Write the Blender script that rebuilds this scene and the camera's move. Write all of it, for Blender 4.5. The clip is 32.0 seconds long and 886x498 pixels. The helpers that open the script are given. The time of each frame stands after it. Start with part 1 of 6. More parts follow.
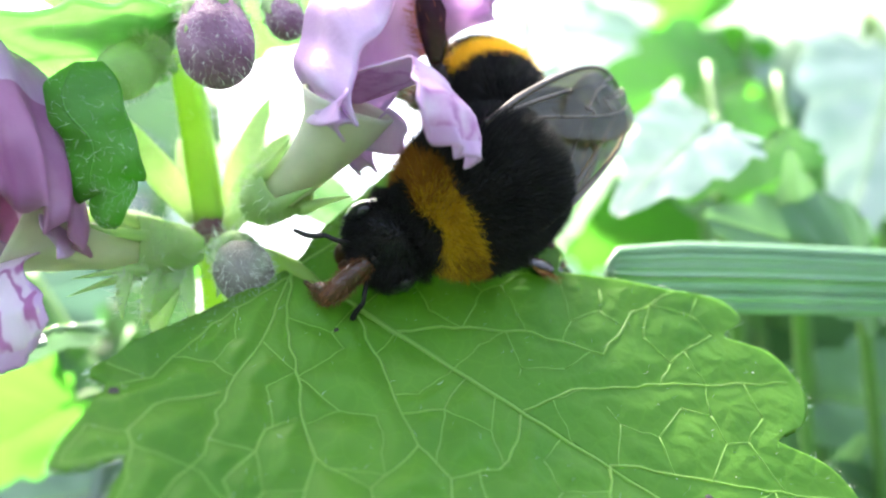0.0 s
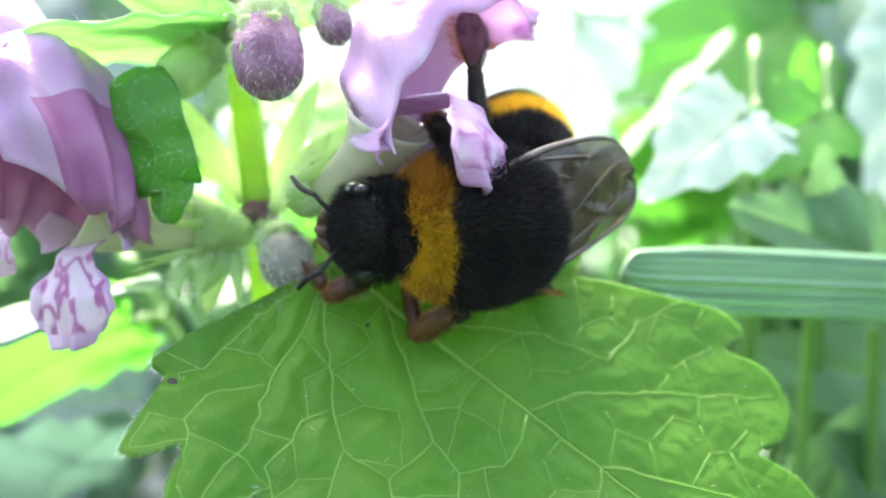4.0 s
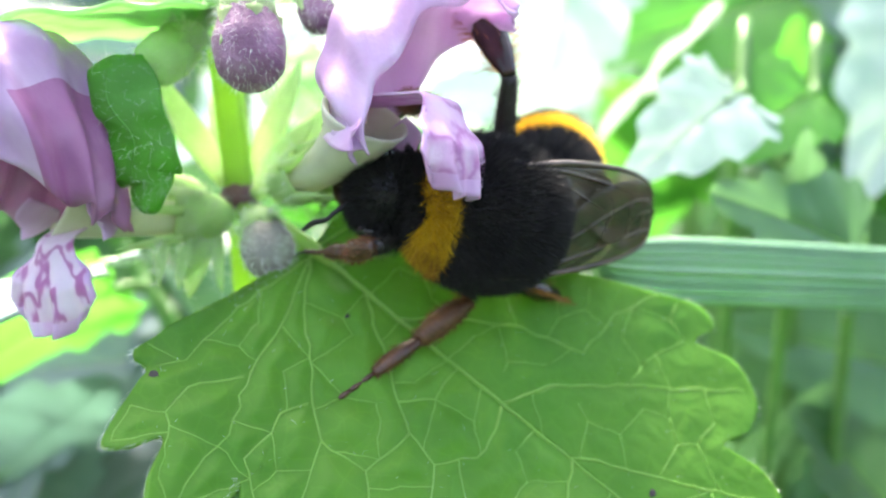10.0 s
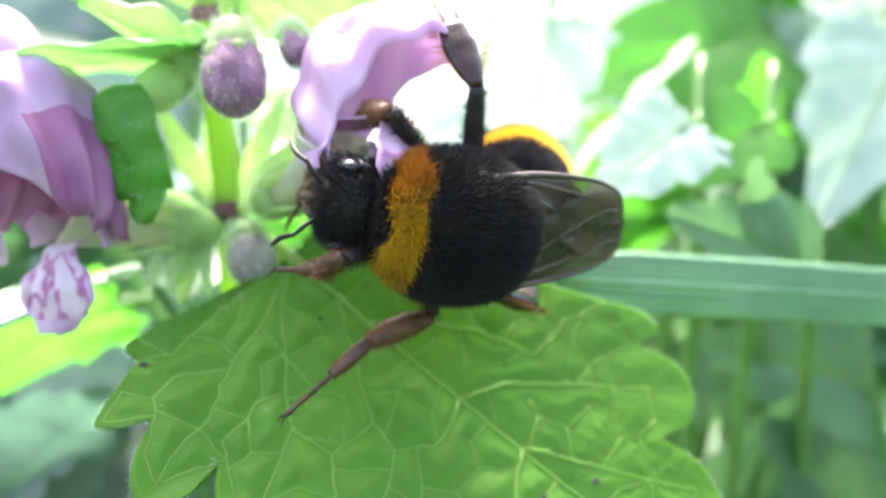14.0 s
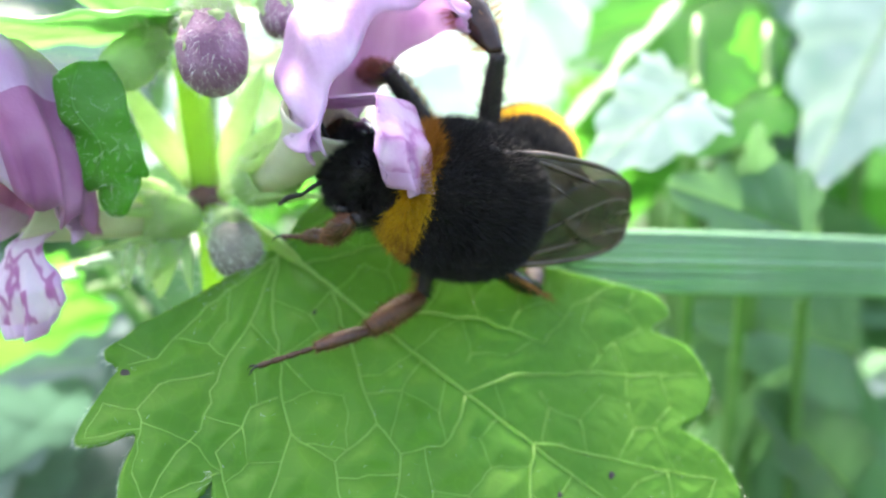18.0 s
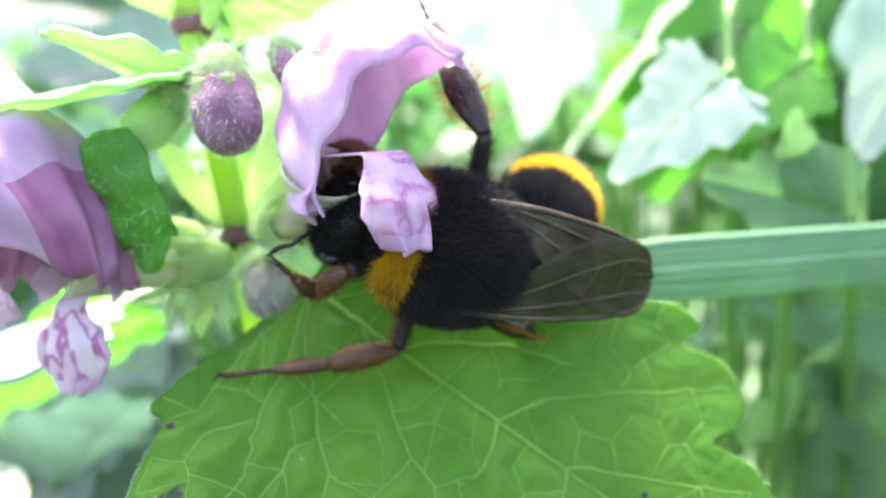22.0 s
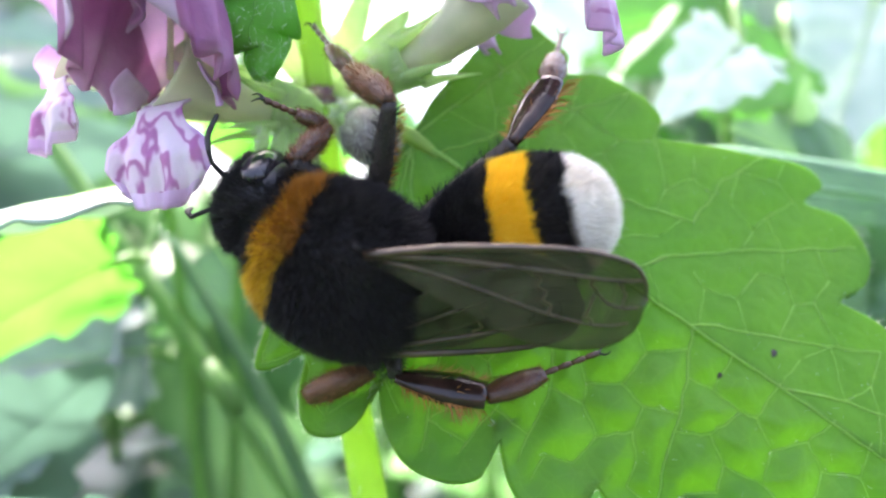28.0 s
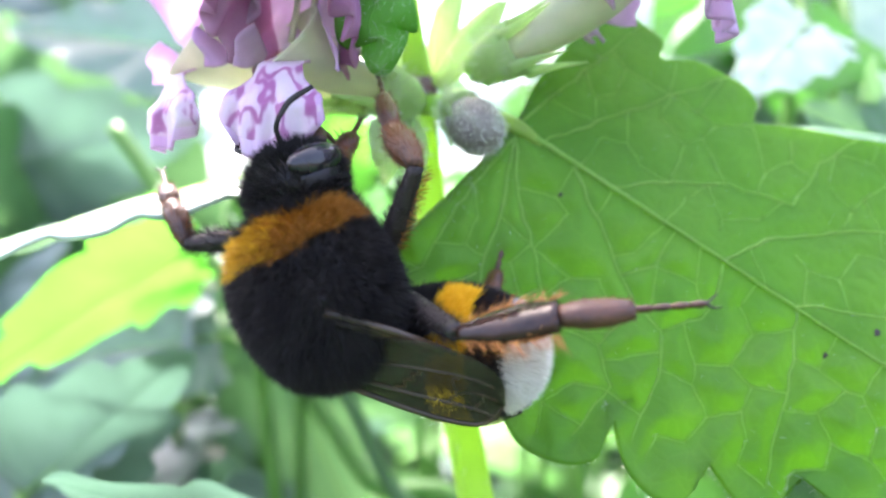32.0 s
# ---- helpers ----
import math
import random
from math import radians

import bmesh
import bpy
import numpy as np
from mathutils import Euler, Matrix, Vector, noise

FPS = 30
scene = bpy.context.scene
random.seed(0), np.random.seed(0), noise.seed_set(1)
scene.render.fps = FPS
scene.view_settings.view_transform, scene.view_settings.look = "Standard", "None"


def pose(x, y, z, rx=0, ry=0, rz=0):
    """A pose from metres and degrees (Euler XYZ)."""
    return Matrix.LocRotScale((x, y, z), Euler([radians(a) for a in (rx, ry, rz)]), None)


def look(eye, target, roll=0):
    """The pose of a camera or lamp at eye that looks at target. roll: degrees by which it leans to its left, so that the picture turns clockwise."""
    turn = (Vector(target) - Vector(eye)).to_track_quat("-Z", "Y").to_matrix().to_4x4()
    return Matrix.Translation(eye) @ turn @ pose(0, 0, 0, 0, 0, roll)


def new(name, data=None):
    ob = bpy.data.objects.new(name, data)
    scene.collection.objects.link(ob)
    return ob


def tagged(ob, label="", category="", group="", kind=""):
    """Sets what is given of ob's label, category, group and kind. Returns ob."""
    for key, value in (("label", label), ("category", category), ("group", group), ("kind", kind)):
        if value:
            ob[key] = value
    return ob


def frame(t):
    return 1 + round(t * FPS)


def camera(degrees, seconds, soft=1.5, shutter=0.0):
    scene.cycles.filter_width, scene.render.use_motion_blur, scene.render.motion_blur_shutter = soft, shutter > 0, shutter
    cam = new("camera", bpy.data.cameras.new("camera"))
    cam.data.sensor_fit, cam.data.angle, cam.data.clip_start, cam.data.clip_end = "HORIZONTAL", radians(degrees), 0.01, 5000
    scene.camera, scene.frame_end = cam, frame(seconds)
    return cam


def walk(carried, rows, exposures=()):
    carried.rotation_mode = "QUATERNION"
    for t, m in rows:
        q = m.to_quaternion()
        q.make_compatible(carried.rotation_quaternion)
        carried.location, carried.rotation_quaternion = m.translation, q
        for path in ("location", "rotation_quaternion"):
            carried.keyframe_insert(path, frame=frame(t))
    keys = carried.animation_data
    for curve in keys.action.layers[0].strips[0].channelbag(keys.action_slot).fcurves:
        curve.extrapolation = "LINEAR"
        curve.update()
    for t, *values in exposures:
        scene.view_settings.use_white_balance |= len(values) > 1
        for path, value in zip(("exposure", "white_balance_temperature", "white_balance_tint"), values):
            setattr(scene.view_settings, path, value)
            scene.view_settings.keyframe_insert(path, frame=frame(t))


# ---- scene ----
# Sizes below are in millimetres; the plant's own origin stands 300 mm over the ground.
HEIGHT = 300.0


def mm(x, y, z):
    return Vector((x, y, z + HEIGHT)) * 0.001


CAM_ROWS = [
    (0, -2.31, 4.96, -5.57, 99.31, 4.6, -2.56),
    (0.5, -1.58, 4.24, -5.39, 98.9, 4.06, -2.05),
    (1, -1.93, 4.35, -5.85, 97.53, 3.34, -1.94),
    (1.5, -1.61, 3.47, -5.5, 97.8, 3.35, -1.88),
    (2, -2.19, 3.38, -3.42, 96.5, 3.05, -2.5),
    (2.5, -2.81, 2.91, -2.09, 95.88, 2.29, -1.62),
    (4.5, -1.29, 0.14, 2.32, 88.76, 0.14, 0),
    (5, -1.4, -0.34, 3.03, 87.97, -0.09, -0.04),
    (5.5, -1.22, -0.26, 3.24, 86.64, -0.36, -0.34),
    (6, -1.53, -1.82, 4.5, 85.84, -1.17, -0.89),
    (6.5, -0.48, -2.04, 3.73, 86.6, -0.54, -0.15),
    (7, -0.22, -0.71, 2.09, 87.82, -0.01, -0.33),
    (7.5, 0.9, -0.27, 0.82, 88.81, -0.12, -0.33),
    (8, -0.04, -0.31, -0.01, 89.68, -0.17, -0.25),
    (8.5, -0.52, 0, 1.09, 88.67, -0.38, -0.09),
    (9, 0, 0, 0, 90, 0, 0),
    (9.5, -1.21, 0.74, 2.11, 86.65, -0.71, -0.4),
    (10, -1.13, 0.56, 4.2, 86.07, -0.77, -0.99),
    (10.5, -2.27, -0.71, 4.25, 85.79, -1.53, -1.16),
    (11, -0.8, -0.86, 3.51, 84.97, -1.94, -0.86),
    (11.5, -0.4, -0.24, 3.29, 86.5, -1.66, -0.76),
    (12, -0.19, -2.99, 1.75, 89.62, -1.82, -0.89),
    (12.5, 0.57, -2.12, 2.48, 89.71, -1.42, -0.99),
    (13, 1.36, -2.81, 2.37, 87.71, -0.7, -0.71),
    (13.5, 0.44, -3.41, 4.05, 88.66, -0.83, 0.58),
    (14, 1.86, -4.52, 2.92, 88.67, -0.98, -0.15),
    (14.5, 2.11, -4.04, 2.09, 88.77, -0.83, -0.27),
    (16.5, -1.15, -0.2, 4.37, 84.77, 0.03, -2.5),
    (17, -0.72, -0.74, 4.09, 84.84, 0.14, -2.17),
    (17.5, 0.21, -1.48, 4.43, 85.96, 0.14, -3.07),
    (18, -0.44, -0.98, 4.3, 85.79, 0.24, -2.92),
    (18.5, -0.3, -0.12, 4.61, 86.04, 0.23, -3.1),
    (19, 0.39, 0.41, 4.43, 86.18, 0.22, -3.01),
    (19.5, 0.85, 0.77, 4.38, 86.07, 0.3, -3.06),
    (20, 0.35, 1.89, 4.35, 85.4, 0.3, -2.86),
    (20.5, -1.22, 2, 4.66, 84.66, -0.34, -0.94),
    (21, -1.79, 2.77, 4.55, 83.42, -0.57, -0.32),
    (21.5, 0.37, 3.64, 5.09, 85.39, 1.23, 0.8),
    (22, 1.91, -0.98, 10.03, 81.39, 4.02, 1.04),
    (22.5, 2.8, -4.67, 12.1, 77.58, 4.73, 1.1),
    (23, 1.28, -2.51, 10.04, 76.45, 5.32, 2.67),
    (23.5, 1.08, -1.41, 8.8, 77.09, 4.7, 2.71),
    (24, -1.6, 2.79, 3.86, 85.19, 2.64, 0.13),
    (24.5, -2.81, 3.13, 1.75, 86.89, 2.17, -2.34),
    (25, -6.27, 2.68, 3.09, 83.97, 1.98, -3.92),
    (25.5, -8.11, 2.79, 2.58, 84.37, 2.38, -4.76),
    (27.5, -16.55, 2.4, -6.65, 92.33, 1.31, -10.54),
    (28, -14.56, 2.28, -8.06, 92.81, 1.3, -10.06),
    (28.5, -16.34, 3.75, -8.74, 91.96, 1.38, -10.57),
    (29, -16.64, 5.27, -7.92, 90.75, 1.02, -10.05),
    (29.5, -14.69, 4.45, -6.99, 90.58, 0.71, -9.06),
    (30, -18.68, 3.78, -4.88, 90.12, 1.42, -9.8),
    (30.5, -20.29, 2.52, -5.24, 90.9, 1.78, -9.97),
    (31, -19.73, 1.12, -6.47, 90.71, 2.01, -10.08),
    (31.5, -20.37, 2.31, -7.2, 91.25, 1.99, -9.71),
    (32, -20.68, 2.41, -7.39, 91.25, 2.24, -9.65),
]

cam = camera(60.0, 32.0, soft=2.2)
cam.data.dof.use_dof = True
cam.data.dof.focus_distance = 0.039
cam.data.dof.aperture_fstop = 24.0
walk(cam, [(t, pose(*mm(x, y, z), rx, ry, rz)) for t, x, y, z, rx, ry, rz in CAM_ROWS], exposures=[(0.0, 2.88, 6700, 10), (25.5, 2.88, 6700, 11), (27.5, 2.95, 6550, 20), (29.0, 3.02, 6500, 22), (30.0, 3.1, 6400, 22), (32.0, 3.05, 6400, 22)])

# ---- light: a bright, hazy day, the sun high behind the plant ----
SUN_UP, SUN_TURN = 65.0, -26.0
world = bpy.data.worlds.new("sky")
scene.world = world
world.use_nodes = True
wn = world.node_tree.nodes
sky = wn.new("ShaderNodeTexSky")
sky.sky_type, sky.sun_disc = "NISHITA", False
sky.sun_elevation, sky.sun_rotation = radians(SUN_UP), radians(SUN_TURN)
sky.air_density, sky.dust_density = 1.0, 7.0
wn["Background"].inputs[1].default_value = 0.15
world.node_tree.links.new(sky.outputs[0], wn["Background"].inputs[0])
sun_data = bpy.data.lights.new("sun", "SUN")
sun_data.energy, sun_data.angle, sun_data.color = 3.3, radians(9.0), (1.0, 0.96, 0.88)
sun = new("sun", sun_data)
su, st = radians(SUN_UP), radians(SUN_TURN)
SUN_DIR = Vector((math.sin(st) * math.cos(su), math.cos(st) * math.cos(su), math.sin(su)))
sun.matrix_world = look(SUN_DIR * 2.0, (0, 0, 0))


# ---- materials ----
def links_of(mat):
    return mat.node_tree.nodes, mat.node_tree.links


def noise_ramp(mat, scale, stops, detail=4.0, coord="Object"):
    n, l = links_of(mat)
    tc = n.new("ShaderNodeTexCoord")
    tex = n.new("ShaderNodeTexNoise")
    tex.inputs["Scale"].default_value, tex.inputs["Detail"].default_value = scale, detail
    l.new(tc.outputs[coord], tex.inputs["Vector"])
    ramp = n.new("ShaderNodeValToRGB")
    while len(ramp.color_ramp.elements) < len(stops):
        ramp.color_ramp.elements.new(0.5)
    for el, (pos, col) in zip(ramp.color_ramp.elements, stops):
        el.position, el.color = pos, (*col, 1)
    l.new(tex.outputs["Fac"], ramp.inputs["Fac"])
    return ramp.outputs["Color"], tc


def bump_of(mat, scale, strength, distance, coord="Object"):
    n, l = links_of(mat)
    tc = n.new("ShaderNodeTexCoord")
    tex = n.new("ShaderNodeTexNoise")
    tex.inputs["Scale"].default_value, tex.inputs["Detail"].default_value = scale, 3.0
    l.new(tc.outputs[coord], tex.inputs["Vector"])
    b = n.new("ShaderNodeBump")
    b.inputs["Strength"].default_value, b.inputs["Distance"].default_value = strength, distance
    l.new(tex.outputs["Fac"], b.inputs["Height"])
    return b.outputs["Normal"]


def solid(name, stops, scale=300.0, rough=0.6, metal=0.0, bump=0.0, bump_scale=2000.0, spec=0.5, coat=0.0, hue=0.0):
    """A surface of mottled colour. Scales are per metre of the object's space."""
    mat = bpy.data.materials.new(name)
    mat.use_nodes = True
    n, l = links_of(mat)
    p = n["Principled BSDF"]
    col, _ = noise_ramp(mat, scale, stops)
    if hue:
        oi = n.new("ShaderNodeObjectInfo")
        hs = n.new("ShaderNodeHueSaturation")
        mr = n.new("ShaderNodeMapRange")
        mr.inputs["To Min"].default_value, mr.inputs["To Max"].default_value = 1.0 - hue, 1.0 + hue
        l.new(oi.outputs["Random"], mr.inputs["Value"])
        l.new(mr.outputs["Result"], hs.inputs["Value"])
        l.new(col, hs.inputs["Color"])
        col = hs.outputs["Color"]
    l.new(col, p.inputs["Base Color"])
    p.inputs["Roughness"].default_value, p.inputs["Metallic"].default_value = rough, metal
    p.inputs["Specular IOR Level"].default_value = spec
    p.inputs["Coat Weight"].default_value = coat
    if bump:
        l.new(bump_of(mat, bump_scale, bump, 0.0002), p.inputs["Normal"])
    return mat


def thin(name, stops, glow, scale=250.0, rough=0.5, through_part=0.45, bump=0.25, bump_scale=2500.0, spec=0.5, hue=0.0, cells=0.0, streaks=0.0, stretch=1.0):
    """A leaf or petal: a mottled surface that also lets light through in the colour glow."""
    mat = solid(name, stops, scale, rough, 0.0, bump, bump_scale, spec, hue=hue)
    n, l = links_of(mat)
    p, out = n["Principled BSDF"], n["Material Output"]
    if stretch != 1.0:
        # drawn-out marks: squeeze the pattern's height
        mark = [k for k in n if k.bl_idname == "ShaderNodeTexNoise"][0]
        sp = n.new("ShaderNodeMapping")
        sp.inputs["Scale"].default_value = (1.0, 1.0, stretch)
        l.new(mark.inputs["Vector"].links[0].from_socket, sp.inputs["Vector"])
        l.new(sp.outputs["Vector"], mark.inputs["Vector"])
        mark.inputs["Detail"].default_value = 2.0
    tr = n.new("ShaderNodeBsdfTranslucent")
    gcol, _ = noise_ramp(mat, scale * 0.7, [(0.3, tuple(c * 0.75 for c in glow)), (0.7, glow)])
    l.new(gcol, tr.inputs["Color"])
    if cells:
        # fine net of veins and blistered cells
        tc = n.new("ShaderNodeTexCoord")
        wob = n.new("ShaderNodeTexNoise")
        wob.inputs["Scale"].default_value = cells * 0.6
        add = n.new("ShaderNodeMixRGB")
        add.blend_type, add.inputs["Fac"].default_value = "LINEAR_LIGHT", 0.0006
        l.new(tc.outputs["Object"], wob.inputs["Vector"])
        l.new(tc.outputs["Object"], add.inputs["Color1"])
        l.new(wob.outputs["Color"], add.inputs["Color2"])
        vor = n.new("ShaderNodeTexVoronoi")
        vor.feature = "DISTANCE_TO_EDGE"
        vor.inputs["Scale"].default_value = cells
        l.new(add.outputs["Color"], vor.inputs["Vector"])
        edge = n.new("ShaderNodeMapRange")
        edge.inputs["From Max"].default_value = 0.06
        l.new(vor.outputs["Distance"], edge.inputs["Value"])
        old = p.inputs["Base Color"].links[0].from_socket
        tint = n.new("ShaderNodeMixRGB")
        tint.blend_type = "MULTIPLY"
        tint.inputs["Fac"].default_value = 1.0
        ramp = n.new("ShaderNodeValToRGB")
        ramp.color_ramp.elements[0].color, ramp.color_ramp.elements[1].color = (1.3, 1.18, 1.3, 1), (0.98, 0.99, 0.97, 1)
        l.new(edge.outputs["Result"], ramp.inputs["Fac"])
        l.new(old, tint.inputs["Color1"])
        l.new(ramp.outputs["Color"], tint.inputs["Color2"])
        l.new(tint.outputs["Color"], p.inputs["Base Color"])
        b2 = n.new("ShaderNodeBump")
        b2.inputs["Strength"].default_value, b2.inputs["Distance"].default_value = 0.16, 0.0003
        soft_edge = n.new("ShaderNodeMapRange")
        soft_edge.interpolation_type = "SMOOTHSTEP"
        soft_edge.inputs["From Max"].default_value = 0.4
        l.new(vor.outputs["Distance"], soft_edge.inputs["Value"])
        l.new(soft_edge.outputs["Result"], b2.inputs["Height"])
        l.new(p.inputs["Normal"].links[0].from_socket, b2.inputs["Normal"])
        l.new(b2.outputs["Normal"], p.inputs["Normal"])
    if streaks:
        # fine veins running along the petal
        tc = n.new("ShaderNodeTexCoord")
        mp = n.new("ShaderNodeMapping")
        mp.inputs["Scale"].default_value = (0.12, 1.0, 0.12)
        st = n.new("ShaderNodeTexNoise")
        st.inputs["Scale"].default_value, st.inputs["Detail"].default_value = streaks, 3.0
        l.new(tc.outputs["Object"], mp.inputs["Vector"])
        l.new(mp.outputs["Vector"], st.inputs["Vector"])
        old = p.inputs["Base Color"].links[0].from_socket
        ramp = n.new("ShaderNodeValToRGB")
        ramp.color_ramp.elements[0].position, ramp.color_ramp.elements[1].position = 0.36, 0.62
        ramp.color_ramp.elements[0].color, ramp.color_ramp.elements[1].color = (0.84, 0.70, 0.82, 1), (1.1, 1.14, 1.1, 1)
        l.new(st.outputs["Fac"], ramp.inputs["Fac"])
        tint = n.new("ShaderNodeMixRGB")
        tint.blend_type, tint.inputs["Fac"].default_value = "MULTIPLY", 0.8
        l.new(old, tint.inputs["Color1"])
        l.new(ramp.outputs["Color"], tint.inputs["Color2"])
        l.new(tint.outputs["Color"], p.inputs["Base Color"])
    mix = n.new("ShaderNodeMixShader")
    mix.inputs["Fac"].default_value = through_part
    l.new(p.outputs[0], mix.inputs[1])
    l.new(tr.outputs[0], mix.inputs[2])
    l.new(mix.outputs[0], out.inputs["Surface"])
    return mat


LEAF = thin("leaf_green", [(0.3, (0.050, 0.18, 0.012)), (0.7, (0.118, 0.285, 0.030))], (0.29, 0.55, 0.07), 140.0, 0.52, 0.46, 0.2, 3500.0, spec=0.36, cells=850.0)
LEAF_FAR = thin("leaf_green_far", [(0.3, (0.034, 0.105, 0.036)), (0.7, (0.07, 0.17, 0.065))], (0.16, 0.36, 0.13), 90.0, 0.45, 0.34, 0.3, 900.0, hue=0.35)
# grey-blue base colour stands in for sky reflected on the leaves
LEAF_PALE = thin("leaf_pale_sky_sheen", [(0.3, (0.09, 0.15, 0.13)), (0.7, (0.17, 0.235, 0.215))], (0.11, 0.23, 0.16), 120.0, 0.34, 0.35, 0.4, 1500.0, spec=0.7)
# undergrowth green, darkened so that its shade is in the colour
LEAF_SHADED = thin("leaf_shade", [(0.3, (0.02, 0.08, 0.03)), (0.7, (0.05, 0.15, 0.06))], (0.08, 0.28, 0.06), 40.0, 0.5, 0.35, 0.3, 300.0)
# lit copy of the far green, backlight put into a brighter yellow-green
LEAF_LIT = thin("leaf_lit_yellow_green", [(0.3, (0.065, 0.225, 0.025)), (0.7, (0.09, 0.28, 0.04))], (0.11, 0.42, 0.04), 120.0, 0.45, 0.45)
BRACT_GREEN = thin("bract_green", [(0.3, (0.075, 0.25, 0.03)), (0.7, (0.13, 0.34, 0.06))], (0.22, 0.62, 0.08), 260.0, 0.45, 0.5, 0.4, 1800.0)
# whitish leaves: sky sheen and haze put into the base colour
LEAF_SHEEN = thin("leaf_painted_sheen", [(0.3, (0.18, 0.29, 0.25)), (0.7, (0.33, 0.42, 0.39))], (0.56, 0.74, 0.56), 160.0, 0.3, 0.35, 0.4, 1500.0, spec=0.8)
VEIN = thin("leaf_vein", [(0.3, (0.18, 0.36, 0.06)), (0.7, (0.26, 0.46, 0.10))], (0.46, 0.80, 0.12), 600.0, 0.5, 0.45, 0.0)
STEM = thin("stem_green", [(0.3, (0.24, 0.42, 0.07)), (0.7, (0.36, 0.52, 0.13))], (0.55, 0.85, 0.12), 400.0, 0.5, 0.5)
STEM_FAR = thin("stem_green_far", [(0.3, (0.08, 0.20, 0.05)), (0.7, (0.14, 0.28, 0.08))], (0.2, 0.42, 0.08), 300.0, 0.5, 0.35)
NODE = solid("stem_node_purple", [(0.3, (0.10, 0.03, 0.06)), (0.7, (0.17, 0.08, 0.07))], 900.0, 0.6)
CALYX = thin("calyx_green", [(0.3, (0.34, 0.52, 0.20)), (0.7, (0.56, 0.70, 0.40))], (0.80, 0.98, 0.55), 700.0, 0.5, 0.6, 0.4)
GRASS = thin("grass_blue_green", [(0.3, (0.15, 0.31, 0.17)), (0.7, (0.24, 0.41, 0.25))], (0.28, 0.52, 0.24), 200.0, 0.4, 0.35)
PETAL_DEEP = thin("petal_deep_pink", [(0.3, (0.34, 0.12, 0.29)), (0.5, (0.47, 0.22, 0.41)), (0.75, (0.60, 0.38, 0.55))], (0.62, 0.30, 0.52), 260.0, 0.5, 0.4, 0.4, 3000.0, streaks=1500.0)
PETAL_WHITE = thin("petal_tube_white", [(0.3, (0.62, 0.66, 0.52)), (0.7, (0.80, 0.80, 0.72))], (0.95, 0.95, 0.80), 500.0, 0.45, 0.58, 0.2)
PETAL = thin("petal_pink", [(0.3, (0.56, 0.34, 0.59)), (0.5, (0.71, 0.53, 0.75)), (0.72, (0.86, 0.78, 0.89))], (0.82, 0.62, 0.86), 170.0, 0.5, 0.5, 0.35, 3000.0, streaks=1500.0)
LIP = thin("petal_lip_mottled", [(0.38, (0.80, 0.71, 0.78)), (0.445, (0.80, 0.66, 0.79)), (0.478, (0.40, 0.11, 0.33)), (0.512, (0.40, 0.11, 0.33)), (0.545, (0.78, 0.62, 0.77)), (0.62, (0.80, 0.71, 0.78))], (0.76, 0.56, 0.73), 640.0, 0.5, 0.4, 0.4, 3000.0, stretch=0.55)
LIP_PINK = thin("petal_lip_pink", [(0.36, (0.74, 0.58, 0.74)), (0.47, (0.66, 0.44, 0.65)), (0.52, (0.40, 0.14, 0.38)), (0.57, (0.62, 0.38, 0.60)), (0.68, (0.78, 0.64, 0.76))], (0.74, 0.50, 0.72), 420.0, 0.5, 0.42, 0.4, 3000.0)
LEAF_HAIRY = thin("bract_pale_hairy", [(0.3, (0.24, 0.42, 0.16)), (0.7, (0.42, 0.58, 0.36))], (0.48, 0.82, 0.36), 500.0, 0.45, 0.55, 0.4, 2500.0)
BUD = solid("bud_purple", [(0.3, (0.14, 0.055, 0.11)), (0.7, (0.29, 0.16, 0.25))], 600.0, 0.65, 0.0, 0.6, 4000.0)
BUD_WOOL = solid("bud_grey_wool", [(0.3, (0.12, 0.10, 0.10)), (0.55, (0.20, 0.19, 0.17)), (0.75, (0.30, 0.34, 0.25))], 500.0, 0.7, 0.0, 0.6, 4000.0)
HAIR_WHITE = solid("plant_hair", [(0.3, (0.6, 0.66, 0.5)), (0.7, (0.85, 0.88, 0.8))], 300.0, 0.5)
SOIL = solid("soil_litter", [(0.3, (0.02, 0.025, 0.012)), (0.55, (0.045, 0.04, 0.02)), (0.8, (0.08, 0.07, 0.035))], 60.0, 0.9, 0.0, 0.8, 150.0)
SPOT = solid("leaf_speck", [(0.3, (0.01, 0.012, 0.008)), (0.7, (0.04, 0.03, 0.02))], 3000.0, 0.7)
TWIG = solid("dead_stalk", [(0.3, (0.12, 0.08, 0.05)), (0.7, (0.25, 0.18, 0.12))], 300.0, 0.8)


# ---- mesh helpers ----
def mesh_of(name, verts, faces, mat, smooth=True):
    """A mesh from millimetres."""
    me = bpy.data.meshes.new(name)
    me.from_pydata((np.asarray(verts, float) * 0.001).tolist(), [], [tuple(int(i) for i in f) for f in faces])
    if smooth:
        me.polygons.foreach_set("use_smooth", [True] * len(me.polygons))
    for m in (mat if isinstance(mat, (list, tuple)) else [mat]):
        me.materials.append(m)
    me.update()
    return me


def part(name, data, parent, label="", kind=""):
    ob = new(name, data)
    ob.parent = parent
    return tagged(ob, label=label, kind=kind)


def thing(name, label, category, m=None, group="", kind=""):
    ob = new(name)
    ob.empty_display_size = 0.002
    if m is not None:
        ob.matrix_world = m
    return tagged(ob, label, category, group, kind)


def shell(ob, thickness):
    mod = ob.modifiers.new("thickness", "SOLIDIFY")
    mod.thickness, mod.offset = thickness * 0.001, 0.0
    return ob


